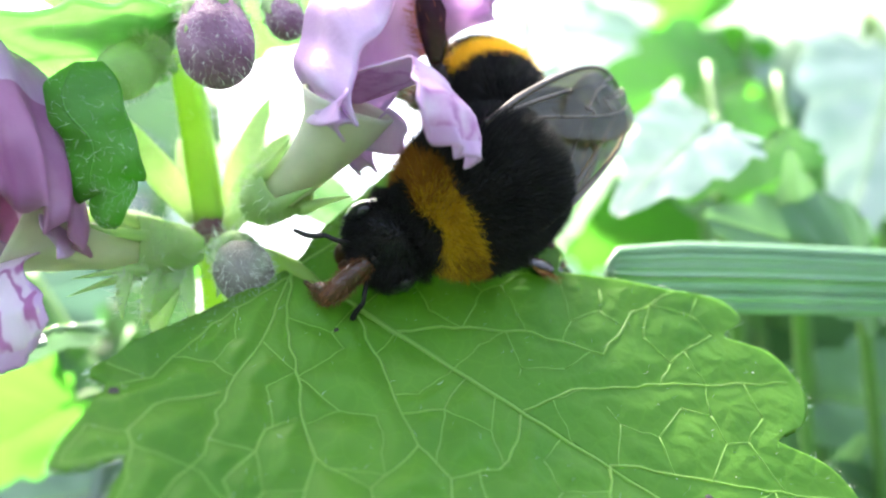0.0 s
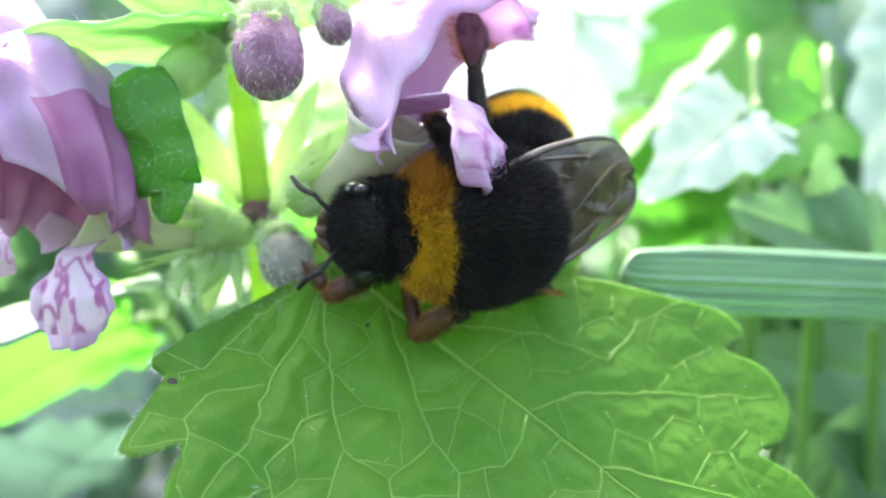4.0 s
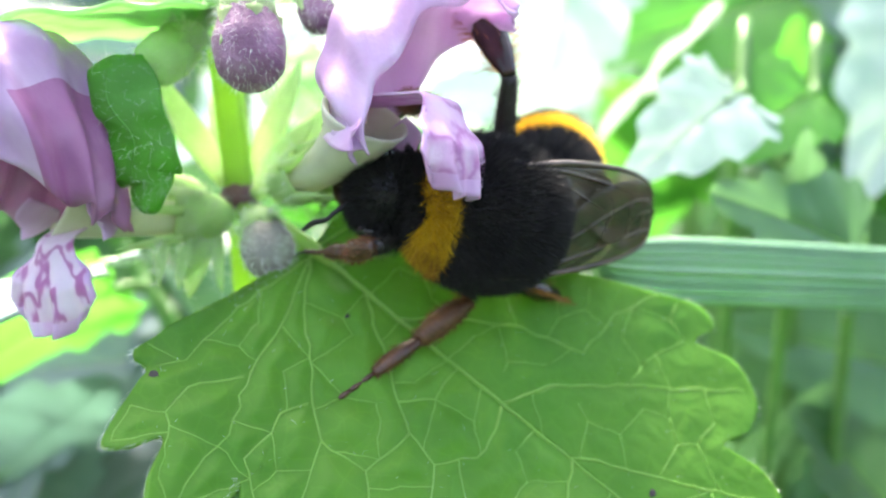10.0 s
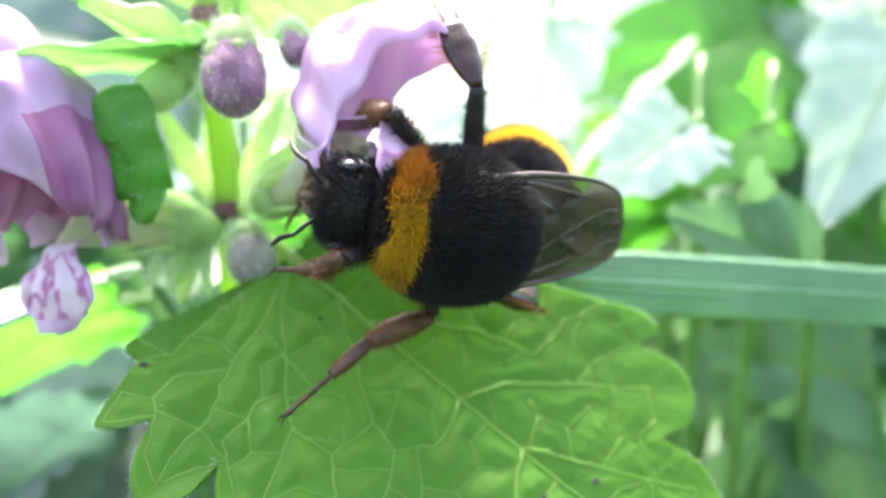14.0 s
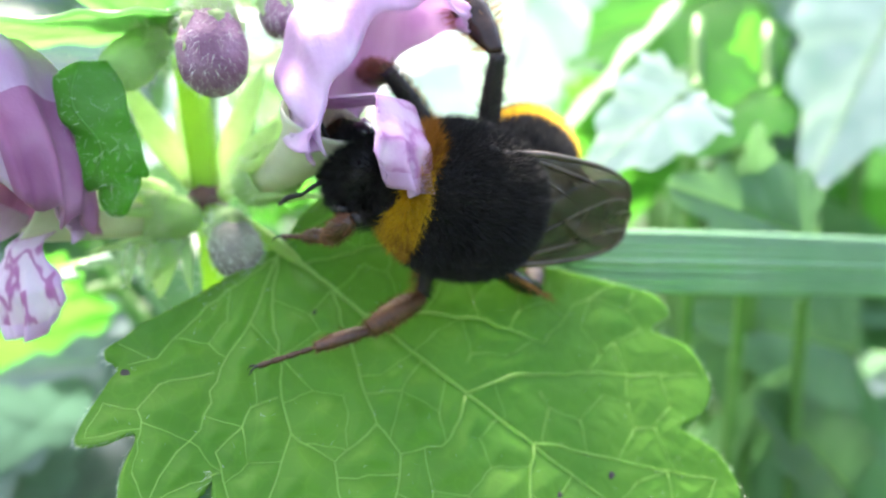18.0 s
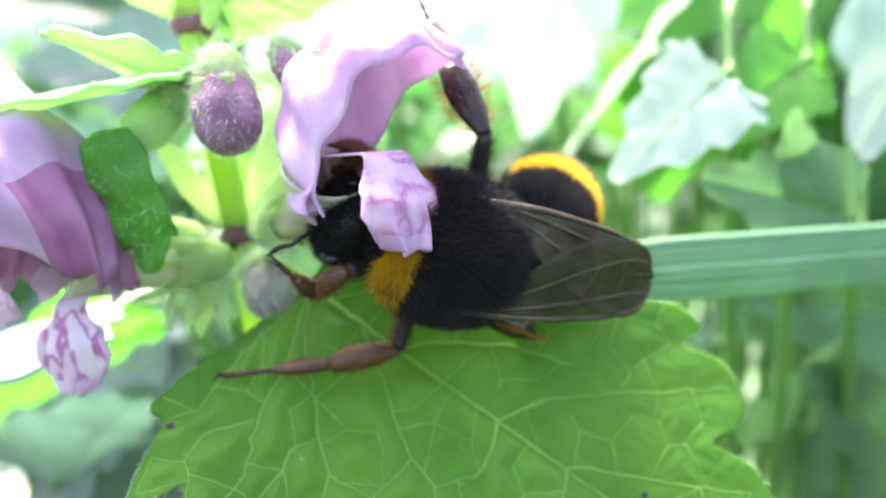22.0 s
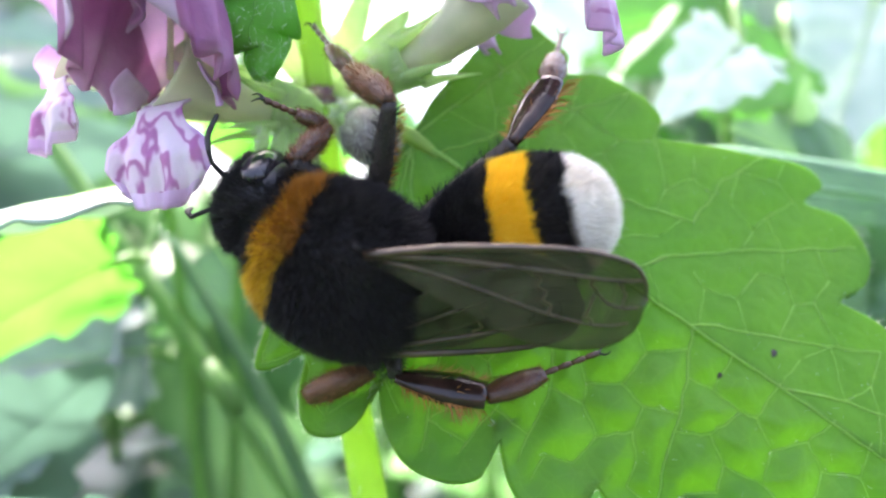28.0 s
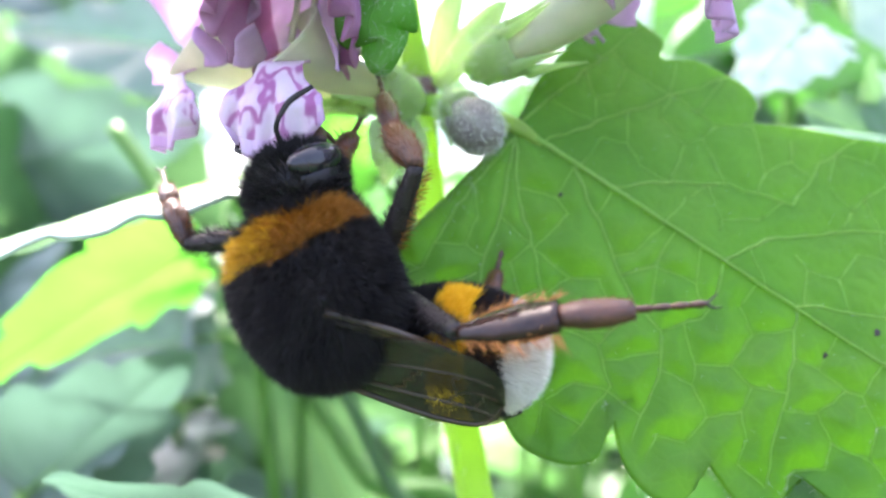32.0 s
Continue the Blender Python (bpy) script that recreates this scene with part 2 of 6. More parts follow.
def curve_pts(ctrl, n):
    """A smooth line through control points (Catmull-Rom)."""
    c = np.asarray(ctrl, float)
    c = np.vstack([2 * c[0] - c[1], c, 2 * c[-1] - c[-2]])
    out = []
    for s in np.linspace(0, len(c) - 3, n):
        k = min(int(s), len(c) - 4)
        t = s - k
        a, b, d, e = c[k:k + 4]
        out.append(0.5 * (2 * b + (d - a) * t + (2 * a - 5 * b + 4 * d - e) * t * t + (3 * b - a - 3 * d + e) * t ** 3))
    return np.array(out)


def tube(points, radii, seg=10, square=0.0, flat=1.0, caps=True):
    """A tube along points; square > 0 pulls its section towards a square, flat squeezes it."""
    pts = np.asarray(points, float)
    n = len(pts)
    rad = np.interp(np.linspace(0, 1, n), np.linspace(0, 1, len(radii)), radii)
    tan = np.gradient(pts, axis=0)
    tan /= np.linalg.norm(tan, axis=1)[:, None] + 1e-12
    ref = np.array([0.0, 0.0, 1.0]) if abs(tan[0][2]) < 0.9 else np.array([1.0, 0.0, 0.0])
    side = np.cross(tan[0], ref)
    verts, faces = [], []
    for i in range(n):
        side = side - tan[i] * (side @ tan[i])
        side /= np.linalg.norm(side)
        up = np.cross(side, tan[i])
        for k in range(seg):
            a = 2 * math.pi * k / seg
            r = rad[i] * (1 + square * (0.35 * abs(math.sin(2 * a)) ** 1.5 - 0.12))
            verts.append(pts[i] + side * math.cos(a) * r + up * math.sin(a) * r * flat)
    for i in range(n - 1):
        for k in range(seg):
            faces.append(((i + 1) * seg + k, (i + 1) * seg + (k + 1) % seg, i * seg + (k + 1) % seg, i * seg + k))
    if caps:
        faces += [tuple(range(seg)), tuple((n - 1) * seg + k for k in range(seg))[::-1]]
    return verts, faces


def join(*pieces):
    verts, faces = [], []
    for v, f in pieces:
        off = len(verts)
        verts.extend(v)
        faces.extend(tuple(i + off for i in face) for face in f)
    return verts, faces


def grid(fn, nu, nv):
    """A sheet from fn(u, v), u and v from 0 to 1."""
    verts = [fn(u, v) for u in np.linspace(0, 1, nu) for v in np.linspace(0, 1, nv)]
    faces = [(i * nv + j, i * nv + j + 1, (i + 1) * nv + j + 1, (i + 1) * nv + j) for i in range(nu - 1) for j in range(nv - 1)]
    return verts, faces


def hairs(roots, dirs, length, width, rng, bend=0.25, spread=0.35):
    """Tapered hairs, two bent pieces each, from roots along dirs (millimetres)."""
    n = len(roots)
    roots, dirs = np.asarray(roots, float), np.asarray(dirs, float)
    d = dirs + rng.normal(0, spread, (n, 3))
    d /= np.linalg.norm(d, axis=1)[:, None] + 1e-9
    side = np.cross(d, rng.normal(0, 1, (n, 3)))
    side /= np.linalg.norm(side, axis=1)[:, None] + 1e-9
    ln = (length * rng.uniform(0.6, 1.15, n))[:, None]
    mid = roots + d * ln * 0.55
    tip = mid + (d + side * rng.normal(0, bend, (n, 1)) + rng.normal(0, bend, (n, 3)) * 0.6) * ln * 0.45
    w = side * width * 0.5
    verts = np.stack([roots - w, roots + w, mid + w * 0.7, mid - w * 0.7, tip], 1).reshape(-1, 3)
    b = np.arange(n)[:, None] * 5
    quads = (b + np.array([[0, 1, 2, 3]])).tolist()
    tris = (b + np.array([[3, 2, 4]])).tolist()
    return verts, quads + tris


def surface_samples(verts, faces, n, rng, keep=None):
    """Points spread over a mesh, with the normals."""
    v = np.asarray(verts, float)
    tri = []
    for f in faces:
        for k in range(1, len(f) - 1):
            tri.append((f[0], f[k], f[k + 1]))
    tri = np.array(tri)
    a, b, c = v[tri[:, 0]], v[tri[:, 1]], v[tri[:, 2]]
    nor = np.cross(b - a, c - a)
    area = np.linalg.norm(nor, axis=1)
    pick = rng.choice(len(tri), n, p=area / area.sum())
    r1, r2 = np.sqrt(rng.uniform(0, 1, (n, 1))), rng.uniform(0, 1, (n, 1))
    p = a[pick] * (1 - r1) + b[pick] * r1 * (1 - r2) + c[pick] * r1 * r2
    q = nor[pick] / (area[pick][:, None] + 1e-12)
    if keep is not None:
        k = np.array([keep(x) for x in p])
        p, q = p[k], q[k]
    return p, q


def axes(origin, x_axis, y_hint):
    """A pose whose x points along x_axis and whose y lies nearest to y_hint (origin in millimetres of the plant)."""
    x = Vector(x_axis).normalized()
    y = Vector(y_hint)
    y = (y - x * y.dot(x)).normalized()
    z = x.cross(y)
    m = Matrix((x, y, z)).transposed().to_4x4()
    m.translation = mm(*origin)
    return m


# ---- leaves: heart-shaped, scalloped and quilted, x along the midrib, y across ----
OUTLINE = curve_pts([(0, 0.4), (-0.4, 3.5), (-1.0, 8.0), (-0.4, 12.6), (1.6, 15.2), (6, 15.6), (11, 14.6), (17, 12.8), (24, 10.2), (31, 6.8), (37, 3.2), (41, 0.0)], 400)


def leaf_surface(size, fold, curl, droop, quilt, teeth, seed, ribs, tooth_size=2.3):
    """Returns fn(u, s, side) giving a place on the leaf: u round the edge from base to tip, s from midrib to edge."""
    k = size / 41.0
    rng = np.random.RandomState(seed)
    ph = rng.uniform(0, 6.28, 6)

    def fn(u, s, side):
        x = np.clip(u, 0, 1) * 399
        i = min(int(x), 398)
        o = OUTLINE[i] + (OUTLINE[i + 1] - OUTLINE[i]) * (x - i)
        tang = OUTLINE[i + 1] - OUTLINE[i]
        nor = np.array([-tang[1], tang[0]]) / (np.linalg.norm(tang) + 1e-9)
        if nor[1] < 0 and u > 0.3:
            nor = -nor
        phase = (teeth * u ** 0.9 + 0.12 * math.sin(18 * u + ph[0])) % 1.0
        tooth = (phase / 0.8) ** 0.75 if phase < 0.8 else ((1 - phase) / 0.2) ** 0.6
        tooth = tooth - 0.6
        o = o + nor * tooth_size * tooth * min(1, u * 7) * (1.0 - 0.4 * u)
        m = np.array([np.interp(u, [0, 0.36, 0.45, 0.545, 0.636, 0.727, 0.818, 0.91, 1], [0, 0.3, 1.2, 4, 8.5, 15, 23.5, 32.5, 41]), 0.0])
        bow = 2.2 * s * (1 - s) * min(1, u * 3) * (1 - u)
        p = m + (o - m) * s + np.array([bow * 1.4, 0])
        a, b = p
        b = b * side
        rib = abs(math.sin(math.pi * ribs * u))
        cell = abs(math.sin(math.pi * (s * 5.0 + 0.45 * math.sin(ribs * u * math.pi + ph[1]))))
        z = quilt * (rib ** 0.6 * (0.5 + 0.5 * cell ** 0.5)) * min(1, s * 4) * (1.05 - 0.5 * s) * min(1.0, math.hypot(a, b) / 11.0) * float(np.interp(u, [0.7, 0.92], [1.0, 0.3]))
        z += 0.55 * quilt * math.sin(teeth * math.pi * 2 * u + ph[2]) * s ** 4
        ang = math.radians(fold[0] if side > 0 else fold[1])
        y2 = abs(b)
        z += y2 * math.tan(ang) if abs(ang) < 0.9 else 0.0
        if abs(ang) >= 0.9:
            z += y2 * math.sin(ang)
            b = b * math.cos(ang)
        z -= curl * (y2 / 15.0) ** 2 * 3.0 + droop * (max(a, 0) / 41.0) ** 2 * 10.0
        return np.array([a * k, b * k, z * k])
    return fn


def leaf_meshes(size, fold=(8, 8), curl=0.4, droop=0.3, quilt=0.5, teeth=12, seed=1, ribs=8, nu=90, ns=22, mat=None, vein_mat=None, vein_width=0.16, nets=5, tooth_size=2.3):
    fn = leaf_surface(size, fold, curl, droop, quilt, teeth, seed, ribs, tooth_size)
    rows = []
    for side in (1, -1):
        rows.append(grid(lambda u, s: fn(u, s, side), nu, ns))
    v1, f1 = rows[0]
    v2, f2 = rows[1]
    blade = join((v1, [f[::-1] for f in f1]), (v2, f2))
    k = size / 41.0
    lift = np.array([0, 0, 0.12 + 0.05 * k])
    out = [("blade", mesh_of("leaf_blade", *blade, mat or LEAF))]
    if nets:
        mid = [fn(u, 0.0, 1) + lift for u in np.linspace(0.3, 0.99, 60)]
        out.append(("midrib", mesh_of("leaf_midrib", *tube(mid, [vein_width * 2.4 * k, vein_width * k, 0.03], 6), vein_mat or VEIN)))
        for side in (1, -1):
            for r in range(1, ribs + 1):
                u = r / (ribs + 0.0)
                if u > 0.97:
                    continue
                line = [fn(u + 0.004 * math.sin(s * 17 + r) * (1 - s), s, side) + lift for s in np.linspace(0.0, 0.96, 26)]
                out.append(("side_vein", mesh_of("leaf_vein", *tube(line, [vein_width * 1.25 * k, vein_width * 0.9 * k, 0.04], 6), vein_mat or VEIN)))
        rng = np.random.RandomState(seed + 7)
        bits = []
        for side in (1, -1):
            for r in range(0, ribs):
                u0, u1 = max(0.012, r / ribs), min(0.97, (r + 1.0) / ribs)
                last = None
                for c in range(nets):
                    s0 = (c + 0.7 + rng.uniform(-0.22, 0.22)) / (nets + 0.5)
                    s1 = min(0.96, max(0.05, s0 + rng.uniform(-0.09, 0.11)))
                    q0 = rng.uniform(0.36, 0.64)
                    peak = rng.uniform(0.02, 0.07)
                    place = lambda q, s0=s0, s1=s1, q0=q0, peak=peak: (u0 + (u1 - u0) * q, min(0.97, s0 + (s1 - s0) * q + peak * (q / q0 if q < q0 else (1 - q) / (1 - q0))))
                    line = [fn(*place(q), side) + lift * 0.85 for q in (0, q0 * 0.35, q0 * 0.7, q0, q0 + (1 - q0) * 0.35, q0 + (1 - q0) * 0.7, 1)]
                    bits.append(tube(line, [vein_width * 0.6 * k] * 2, 5, caps=False))
                    if last is not None:
                        a, b = last, place(q0)
                        line = [fn(a[0] + (b[0] - a[0]) * w, a[1] + (b[1] - a[1]) * w, side) + lift * 0.8 for w in np.linspace(0, 1, 6)]
                        bits.append(tube(line, [vein_width * 0.48 * k] * 2, 5, caps=False))
                    last = place(q0)
        out.append(("vein_net", mesh_of("leaf_vein_net", *join(*bits), vein_mat or VEIN)))
    return out, fn


def leaf_thing(name, label, m, group="", meshes=None, stalk=None, thick=0.28):
    t = thing(name, label, "leaf", m, group)
    for nm, me in meshes:
        ob = part(nm, me, t)
        if nm == "blade":
            shell(ob, thick)
        if nm == "vein_net":
            tagged(ob, kind="stuff")
    if stalk:
        part("leaf_stalk", mesh_of("leaf_stalk", *tube(curve_pts(stalk, 10), [0.7, 0.55, 0.6], 8), STEM), t)
    return t


# ---- ground ----
def ground_at(x, y):
    return 9.0 * noise.noise((x * 0.012, y * 0.012, 0.3)) + 4.0 * noise.noise((x * 0.05, y * 0.05, 2.0))


gv, gf = [], []
rad_steps = [0, 40, 80, 120, 170, 230, 300, 400, 550, 800, 1200, 2000, 5000, 20000, 100000, 600000]
for r in rad_steps:
    for k in range(48):
        a = 2 * math.pi * k / 48
        x, y = r * math.cos(a), 60 + r * math.sin(a)
        gv.append((x, y, ground_at(x, y) if r < 900 else 0.0))
for i in range(len(rad_steps) - 1):
    for k in range(48):
        gf.append((i * 48 + k, i * 48 + (k + 1) % 48, (i + 1) * 48 + (k + 1) % 48, (i + 1) * 48 + k))
tagged(new("ground", mesh_of("ground", gv, gf, SOIL)), "dark soil with leaf litter under the plants", "ground", kind="structure")

# ---- the dead-nettle stem ----
stem = thing("dead_nettle", "pale green square hairy stem of a flowering dead-nettle", "plant")
axis = curve_pts([(-8, 62, -298), (-9, 58, -180), (-7.5, 54, -60), (-12.4, 52.0, -10), (-13.6, 51.6, 4.2), (-15.3, 51.4, 19), (-17.5, 51.0, 44), (-19, 51, 60)], 90)
sv, sf = tube(axis + np.array([0, 0, HEIGHT]), [1.5, 1.3, 0.95, 0.9, 0.7], 16, square=0.9)
part("stalk", mesh_of("stem_stalk", sv, sf, STEM), stem)
rng = np.random.RandomState(3)
hp, hn = surface_samples(sv, sf, 1500, rng, keep=lambda p: 270 < p[2] < 335)
part("stem_hairs", mesh_of("stem_hairs", *hairs(hp, hn, 0.9, 0.035, rng), HAIR_WHITE), stem, kind="stuff")
for z, x in ((4.2, -13.6), (18.5, -15.2)):
    ring = [(x, 51.6, z - 1.0 + HEIGHT), (x, 51.6, z - 0.3 + HEIGHT), (x, 51.6, z + 0.7 + HEIGHT)]
    part("node_ring", mesh_of("node_ring", *tube(ring, [1.05, 1.35, 0.9], 14, square=0.7), NODE), stem, "purple-brown ring at a leaf joint")

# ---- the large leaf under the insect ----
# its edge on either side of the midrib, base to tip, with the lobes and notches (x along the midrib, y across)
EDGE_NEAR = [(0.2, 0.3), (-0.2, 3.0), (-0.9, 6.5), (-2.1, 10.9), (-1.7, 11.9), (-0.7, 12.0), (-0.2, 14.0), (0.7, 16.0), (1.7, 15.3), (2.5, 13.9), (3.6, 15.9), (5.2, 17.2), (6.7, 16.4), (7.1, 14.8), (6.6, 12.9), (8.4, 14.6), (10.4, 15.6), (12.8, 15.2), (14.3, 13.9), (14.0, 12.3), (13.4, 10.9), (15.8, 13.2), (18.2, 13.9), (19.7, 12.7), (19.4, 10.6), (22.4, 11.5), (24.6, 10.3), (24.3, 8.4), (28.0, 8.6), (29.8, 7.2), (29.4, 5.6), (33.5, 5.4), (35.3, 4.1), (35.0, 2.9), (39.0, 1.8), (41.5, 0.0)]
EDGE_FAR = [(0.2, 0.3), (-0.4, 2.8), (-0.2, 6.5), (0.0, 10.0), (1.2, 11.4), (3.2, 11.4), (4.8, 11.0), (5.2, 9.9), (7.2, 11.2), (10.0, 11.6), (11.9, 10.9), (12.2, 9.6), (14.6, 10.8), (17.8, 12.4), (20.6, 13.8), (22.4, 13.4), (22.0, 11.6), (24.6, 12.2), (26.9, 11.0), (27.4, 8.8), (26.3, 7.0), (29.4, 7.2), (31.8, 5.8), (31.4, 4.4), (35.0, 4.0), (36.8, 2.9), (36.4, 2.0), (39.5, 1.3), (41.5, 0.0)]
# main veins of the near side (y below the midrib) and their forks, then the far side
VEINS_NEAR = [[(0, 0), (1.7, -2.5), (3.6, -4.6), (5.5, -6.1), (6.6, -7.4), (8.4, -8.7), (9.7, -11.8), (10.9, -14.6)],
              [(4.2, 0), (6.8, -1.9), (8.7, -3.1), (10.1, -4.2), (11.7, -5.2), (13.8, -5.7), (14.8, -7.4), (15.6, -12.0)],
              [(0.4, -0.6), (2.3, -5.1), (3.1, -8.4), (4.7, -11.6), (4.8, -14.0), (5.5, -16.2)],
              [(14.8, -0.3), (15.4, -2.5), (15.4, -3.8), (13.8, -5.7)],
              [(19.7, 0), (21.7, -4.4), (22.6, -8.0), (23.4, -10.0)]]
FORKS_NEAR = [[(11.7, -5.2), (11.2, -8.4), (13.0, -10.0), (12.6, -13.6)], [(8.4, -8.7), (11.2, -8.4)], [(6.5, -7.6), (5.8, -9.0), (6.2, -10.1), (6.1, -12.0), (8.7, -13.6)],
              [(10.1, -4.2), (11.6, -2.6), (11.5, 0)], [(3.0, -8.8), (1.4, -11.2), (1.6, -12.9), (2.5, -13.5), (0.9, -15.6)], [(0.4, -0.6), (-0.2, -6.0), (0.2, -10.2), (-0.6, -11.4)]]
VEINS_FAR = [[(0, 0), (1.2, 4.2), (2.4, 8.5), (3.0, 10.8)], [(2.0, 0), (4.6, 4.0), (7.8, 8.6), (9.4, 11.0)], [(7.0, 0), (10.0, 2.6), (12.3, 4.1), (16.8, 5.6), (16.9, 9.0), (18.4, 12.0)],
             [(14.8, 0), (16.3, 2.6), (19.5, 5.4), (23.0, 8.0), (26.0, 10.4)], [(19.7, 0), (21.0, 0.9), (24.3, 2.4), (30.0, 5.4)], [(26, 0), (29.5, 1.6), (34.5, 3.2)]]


def subdivided(line, step, wobble, rng):
    """A line cut into short steps that wander a little."""
    out = [np.array(line[0], float)]
    for a, b in zip(line[:-1], line[1:]):
        a, b = np.array(a, float), np.array(b, float)
        k = max(2, int(np.linalg.norm(b - a) / step))
        out += [a + (b - a) * q / k + rng.normal(0, wobble, 2) * (q < k) for q in range(1, k + 1)]
    return np.array(out)


def segment_distance(p, segs):
    """Distance of each place in p from the nearest of the segments."""
    best = np.full(len(p), 1e9)
    for a, b in segs:
        d = b - a
        q = np.clip(((p - a) @ d) / (d @ d + 1e-9), 0, 1)
        best = np.minimum(best, np.linalg.norm(p - a - q[:, None] * d, axis=1))
    return best


def nearest_place(p, segs, reach):
    """The nearest place on the segments if it lies within reach, else p."""
    best, place = reach, p
    for a, b in segs:
        d = b - a
        c = a + d * min(1.0, max(0.0, float((p - a) @ d) / (float(d @ d) + 1e-9)))
        r = math.hypot(*(p - c))
        if r < best:
            best, place = r, c
    return place


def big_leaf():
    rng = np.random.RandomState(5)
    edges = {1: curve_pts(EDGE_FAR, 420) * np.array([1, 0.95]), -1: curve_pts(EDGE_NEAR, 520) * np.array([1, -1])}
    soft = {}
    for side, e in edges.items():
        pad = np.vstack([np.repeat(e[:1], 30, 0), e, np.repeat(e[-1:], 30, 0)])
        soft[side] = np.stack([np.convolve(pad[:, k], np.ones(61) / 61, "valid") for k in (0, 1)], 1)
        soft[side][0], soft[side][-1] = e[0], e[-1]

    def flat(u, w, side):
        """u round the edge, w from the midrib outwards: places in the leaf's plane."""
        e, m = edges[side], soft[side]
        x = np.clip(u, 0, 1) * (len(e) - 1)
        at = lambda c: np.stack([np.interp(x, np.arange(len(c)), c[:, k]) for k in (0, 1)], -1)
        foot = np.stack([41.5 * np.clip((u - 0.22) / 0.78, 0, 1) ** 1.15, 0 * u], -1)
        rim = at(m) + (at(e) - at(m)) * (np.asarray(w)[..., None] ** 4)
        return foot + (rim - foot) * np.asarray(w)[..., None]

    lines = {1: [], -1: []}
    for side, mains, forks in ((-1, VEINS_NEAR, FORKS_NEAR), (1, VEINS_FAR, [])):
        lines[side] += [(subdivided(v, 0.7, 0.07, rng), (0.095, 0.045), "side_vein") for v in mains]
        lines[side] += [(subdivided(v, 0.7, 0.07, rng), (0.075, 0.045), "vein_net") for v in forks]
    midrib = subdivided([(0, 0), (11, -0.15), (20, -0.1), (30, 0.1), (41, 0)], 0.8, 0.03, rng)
    # a net of smaller veins in irregular six-sided cells, hung from the main ones
    for side in (1, -1):
        segs = [(a, b) for ln, _, _ in lines[side] for a, b in zip(ln[:-1], ln[1:])] + list(zip(midrib[:-1], midrib[1:]))
        rim = edges[side]
        cell, pts, ends = 1.75, {}, []
        for i in range(-3, 29):
            for j in range(0, 8):
                up = 0.25 if (i + j) % 2 else -0.25
                pts[i, j] = np.array([i * 0.866 * cell, side * (j * 1.5 + up) * cell]) + rng.normal(0, 0.33, 2)
        for (i, j), p in pts.items():
            ends += [(p, pts[q]) for q in [(i + 1, j)] + ([(i, j + 1)] if (i + j) % 2 else []) if q in pts]
        inner = flat(np.linspace(0.0, 1.0, 160), np.full(160, 0.985), side)
        for a, b in ends:
            mid = (a + b) / 2
            if mid[1] * side < 0.6:
                continue
            if segment_distance(mid[None], segs)[0] < 0.75:
                continue
            a, b = [nearest_place(p, segs, 1.0) for p in (a, b)]
            # inside the outline: count crossings of a level ray
            poly = np.vstack([inner, midrib[::-1]])
            ok = True
            for p in (a * 0.9 + mid * 0.1, b * 0.9 + mid * 0.1):
                x0, y0, x1, y1 = poly[:, 0], poly[:, 1], np.roll(poly[:, 0], -1), np.roll(poly[:, 1], -1)
                hit = ((y0 > p[1]) != (y1 > p[1])) & (p[0] < (x1 - x0) * (p[1] - y0) / (y1 - y0 + 1e-12) + x0)
                ok &= bool(hit.sum() % 2)
            if ok:
                lines[side].append((subdivided([a, b], 0.5, 0.05, rng), (0.045, 0.036), "vein_net"))
    all_segs = {side: [(a, b) for ln, _, _ in lines[side] for a, b in zip(ln[:-1], ln[1:])] + list(zip(midrib[:-1], midrib[1:])) for side in lines}

    def height(p, side, d=None):
        x, y = p[:, 0], np.abs(p[:, 1])
        d = segment_distance(p, all_segs[side]) if d is None else d
        z = (0.5 if side < 0 else 0.12) * (1 - np.exp(-(d / 0.9) ** 2)) * np.clip(y / 2.0, 0, 1)
        z += (0.35 if side < 0 else 0.15) * np.sin(x * 0.42 + 1.0) * (y / 15.0) ** 2
        return z + y * math.tan(radians(2.5 if side < 0 else 7.5)) + 0.3 * (y / 15.0) ** 2 - 1.2 * (np.maximum(x, 0) / 41.0) ** 2

    out = []
    for side, nm in ((1, "left"), (-1, "right")):
        nu, ns = (340, 70)
        uu, ss = np.meshgrid(np.linspace(0, 1, nu), np.linspace(0, 1, ns), indexing="ij")
        p = flat(uu.ravel(), ss.ravel(), side)
        verts = np.column_stack([p, height(p, side)])
        i, j = np.meshgrid(np.arange(nu - 1), np.arange(ns - 1), indexing="ij")
        f = np.stack([i * ns + j, i * ns + j + 1, (i + 1) * ns + j + 1, (i + 1) * ns + j], -1).reshape(-1, 4)
        out.append((nm + "_half", mesh_of("leaf_half", verts, f[:, ::-1] if side > 0 else f, LEAF)))
        bits = []
        for ln, rad, kind_of in lines[side]:
            t3 = tube(np.column_stack([ln, height(ln, side, np.zeros(len(ln))) + 0.13]), rad, 6)
            if kind_of == "side_vein":
                out.append((nm + "_vein", mesh_of("leaf_vein", *t3, VEIN)))
            else:
                bits.append(t3)
        out.append((nm + "_net", mesh_of("leaf_vein_net", *join(*bits), VEIN)))
    ribs = np.column_stack([midrib, height(midrib, 1, np.zeros(len(midrib))) + 0.13])
    out.append(("midrib", mesh_of("leaf_midrib", *tube(ribs, [0.2, 0.11, 0.07, 0.03], 8), VEIN)))

    def place(u, w, side):
        p = flat(np.array([u]), np.array([w]), side)
        return np.append(p[0], height(p, side, np.array([0.8]))[0])
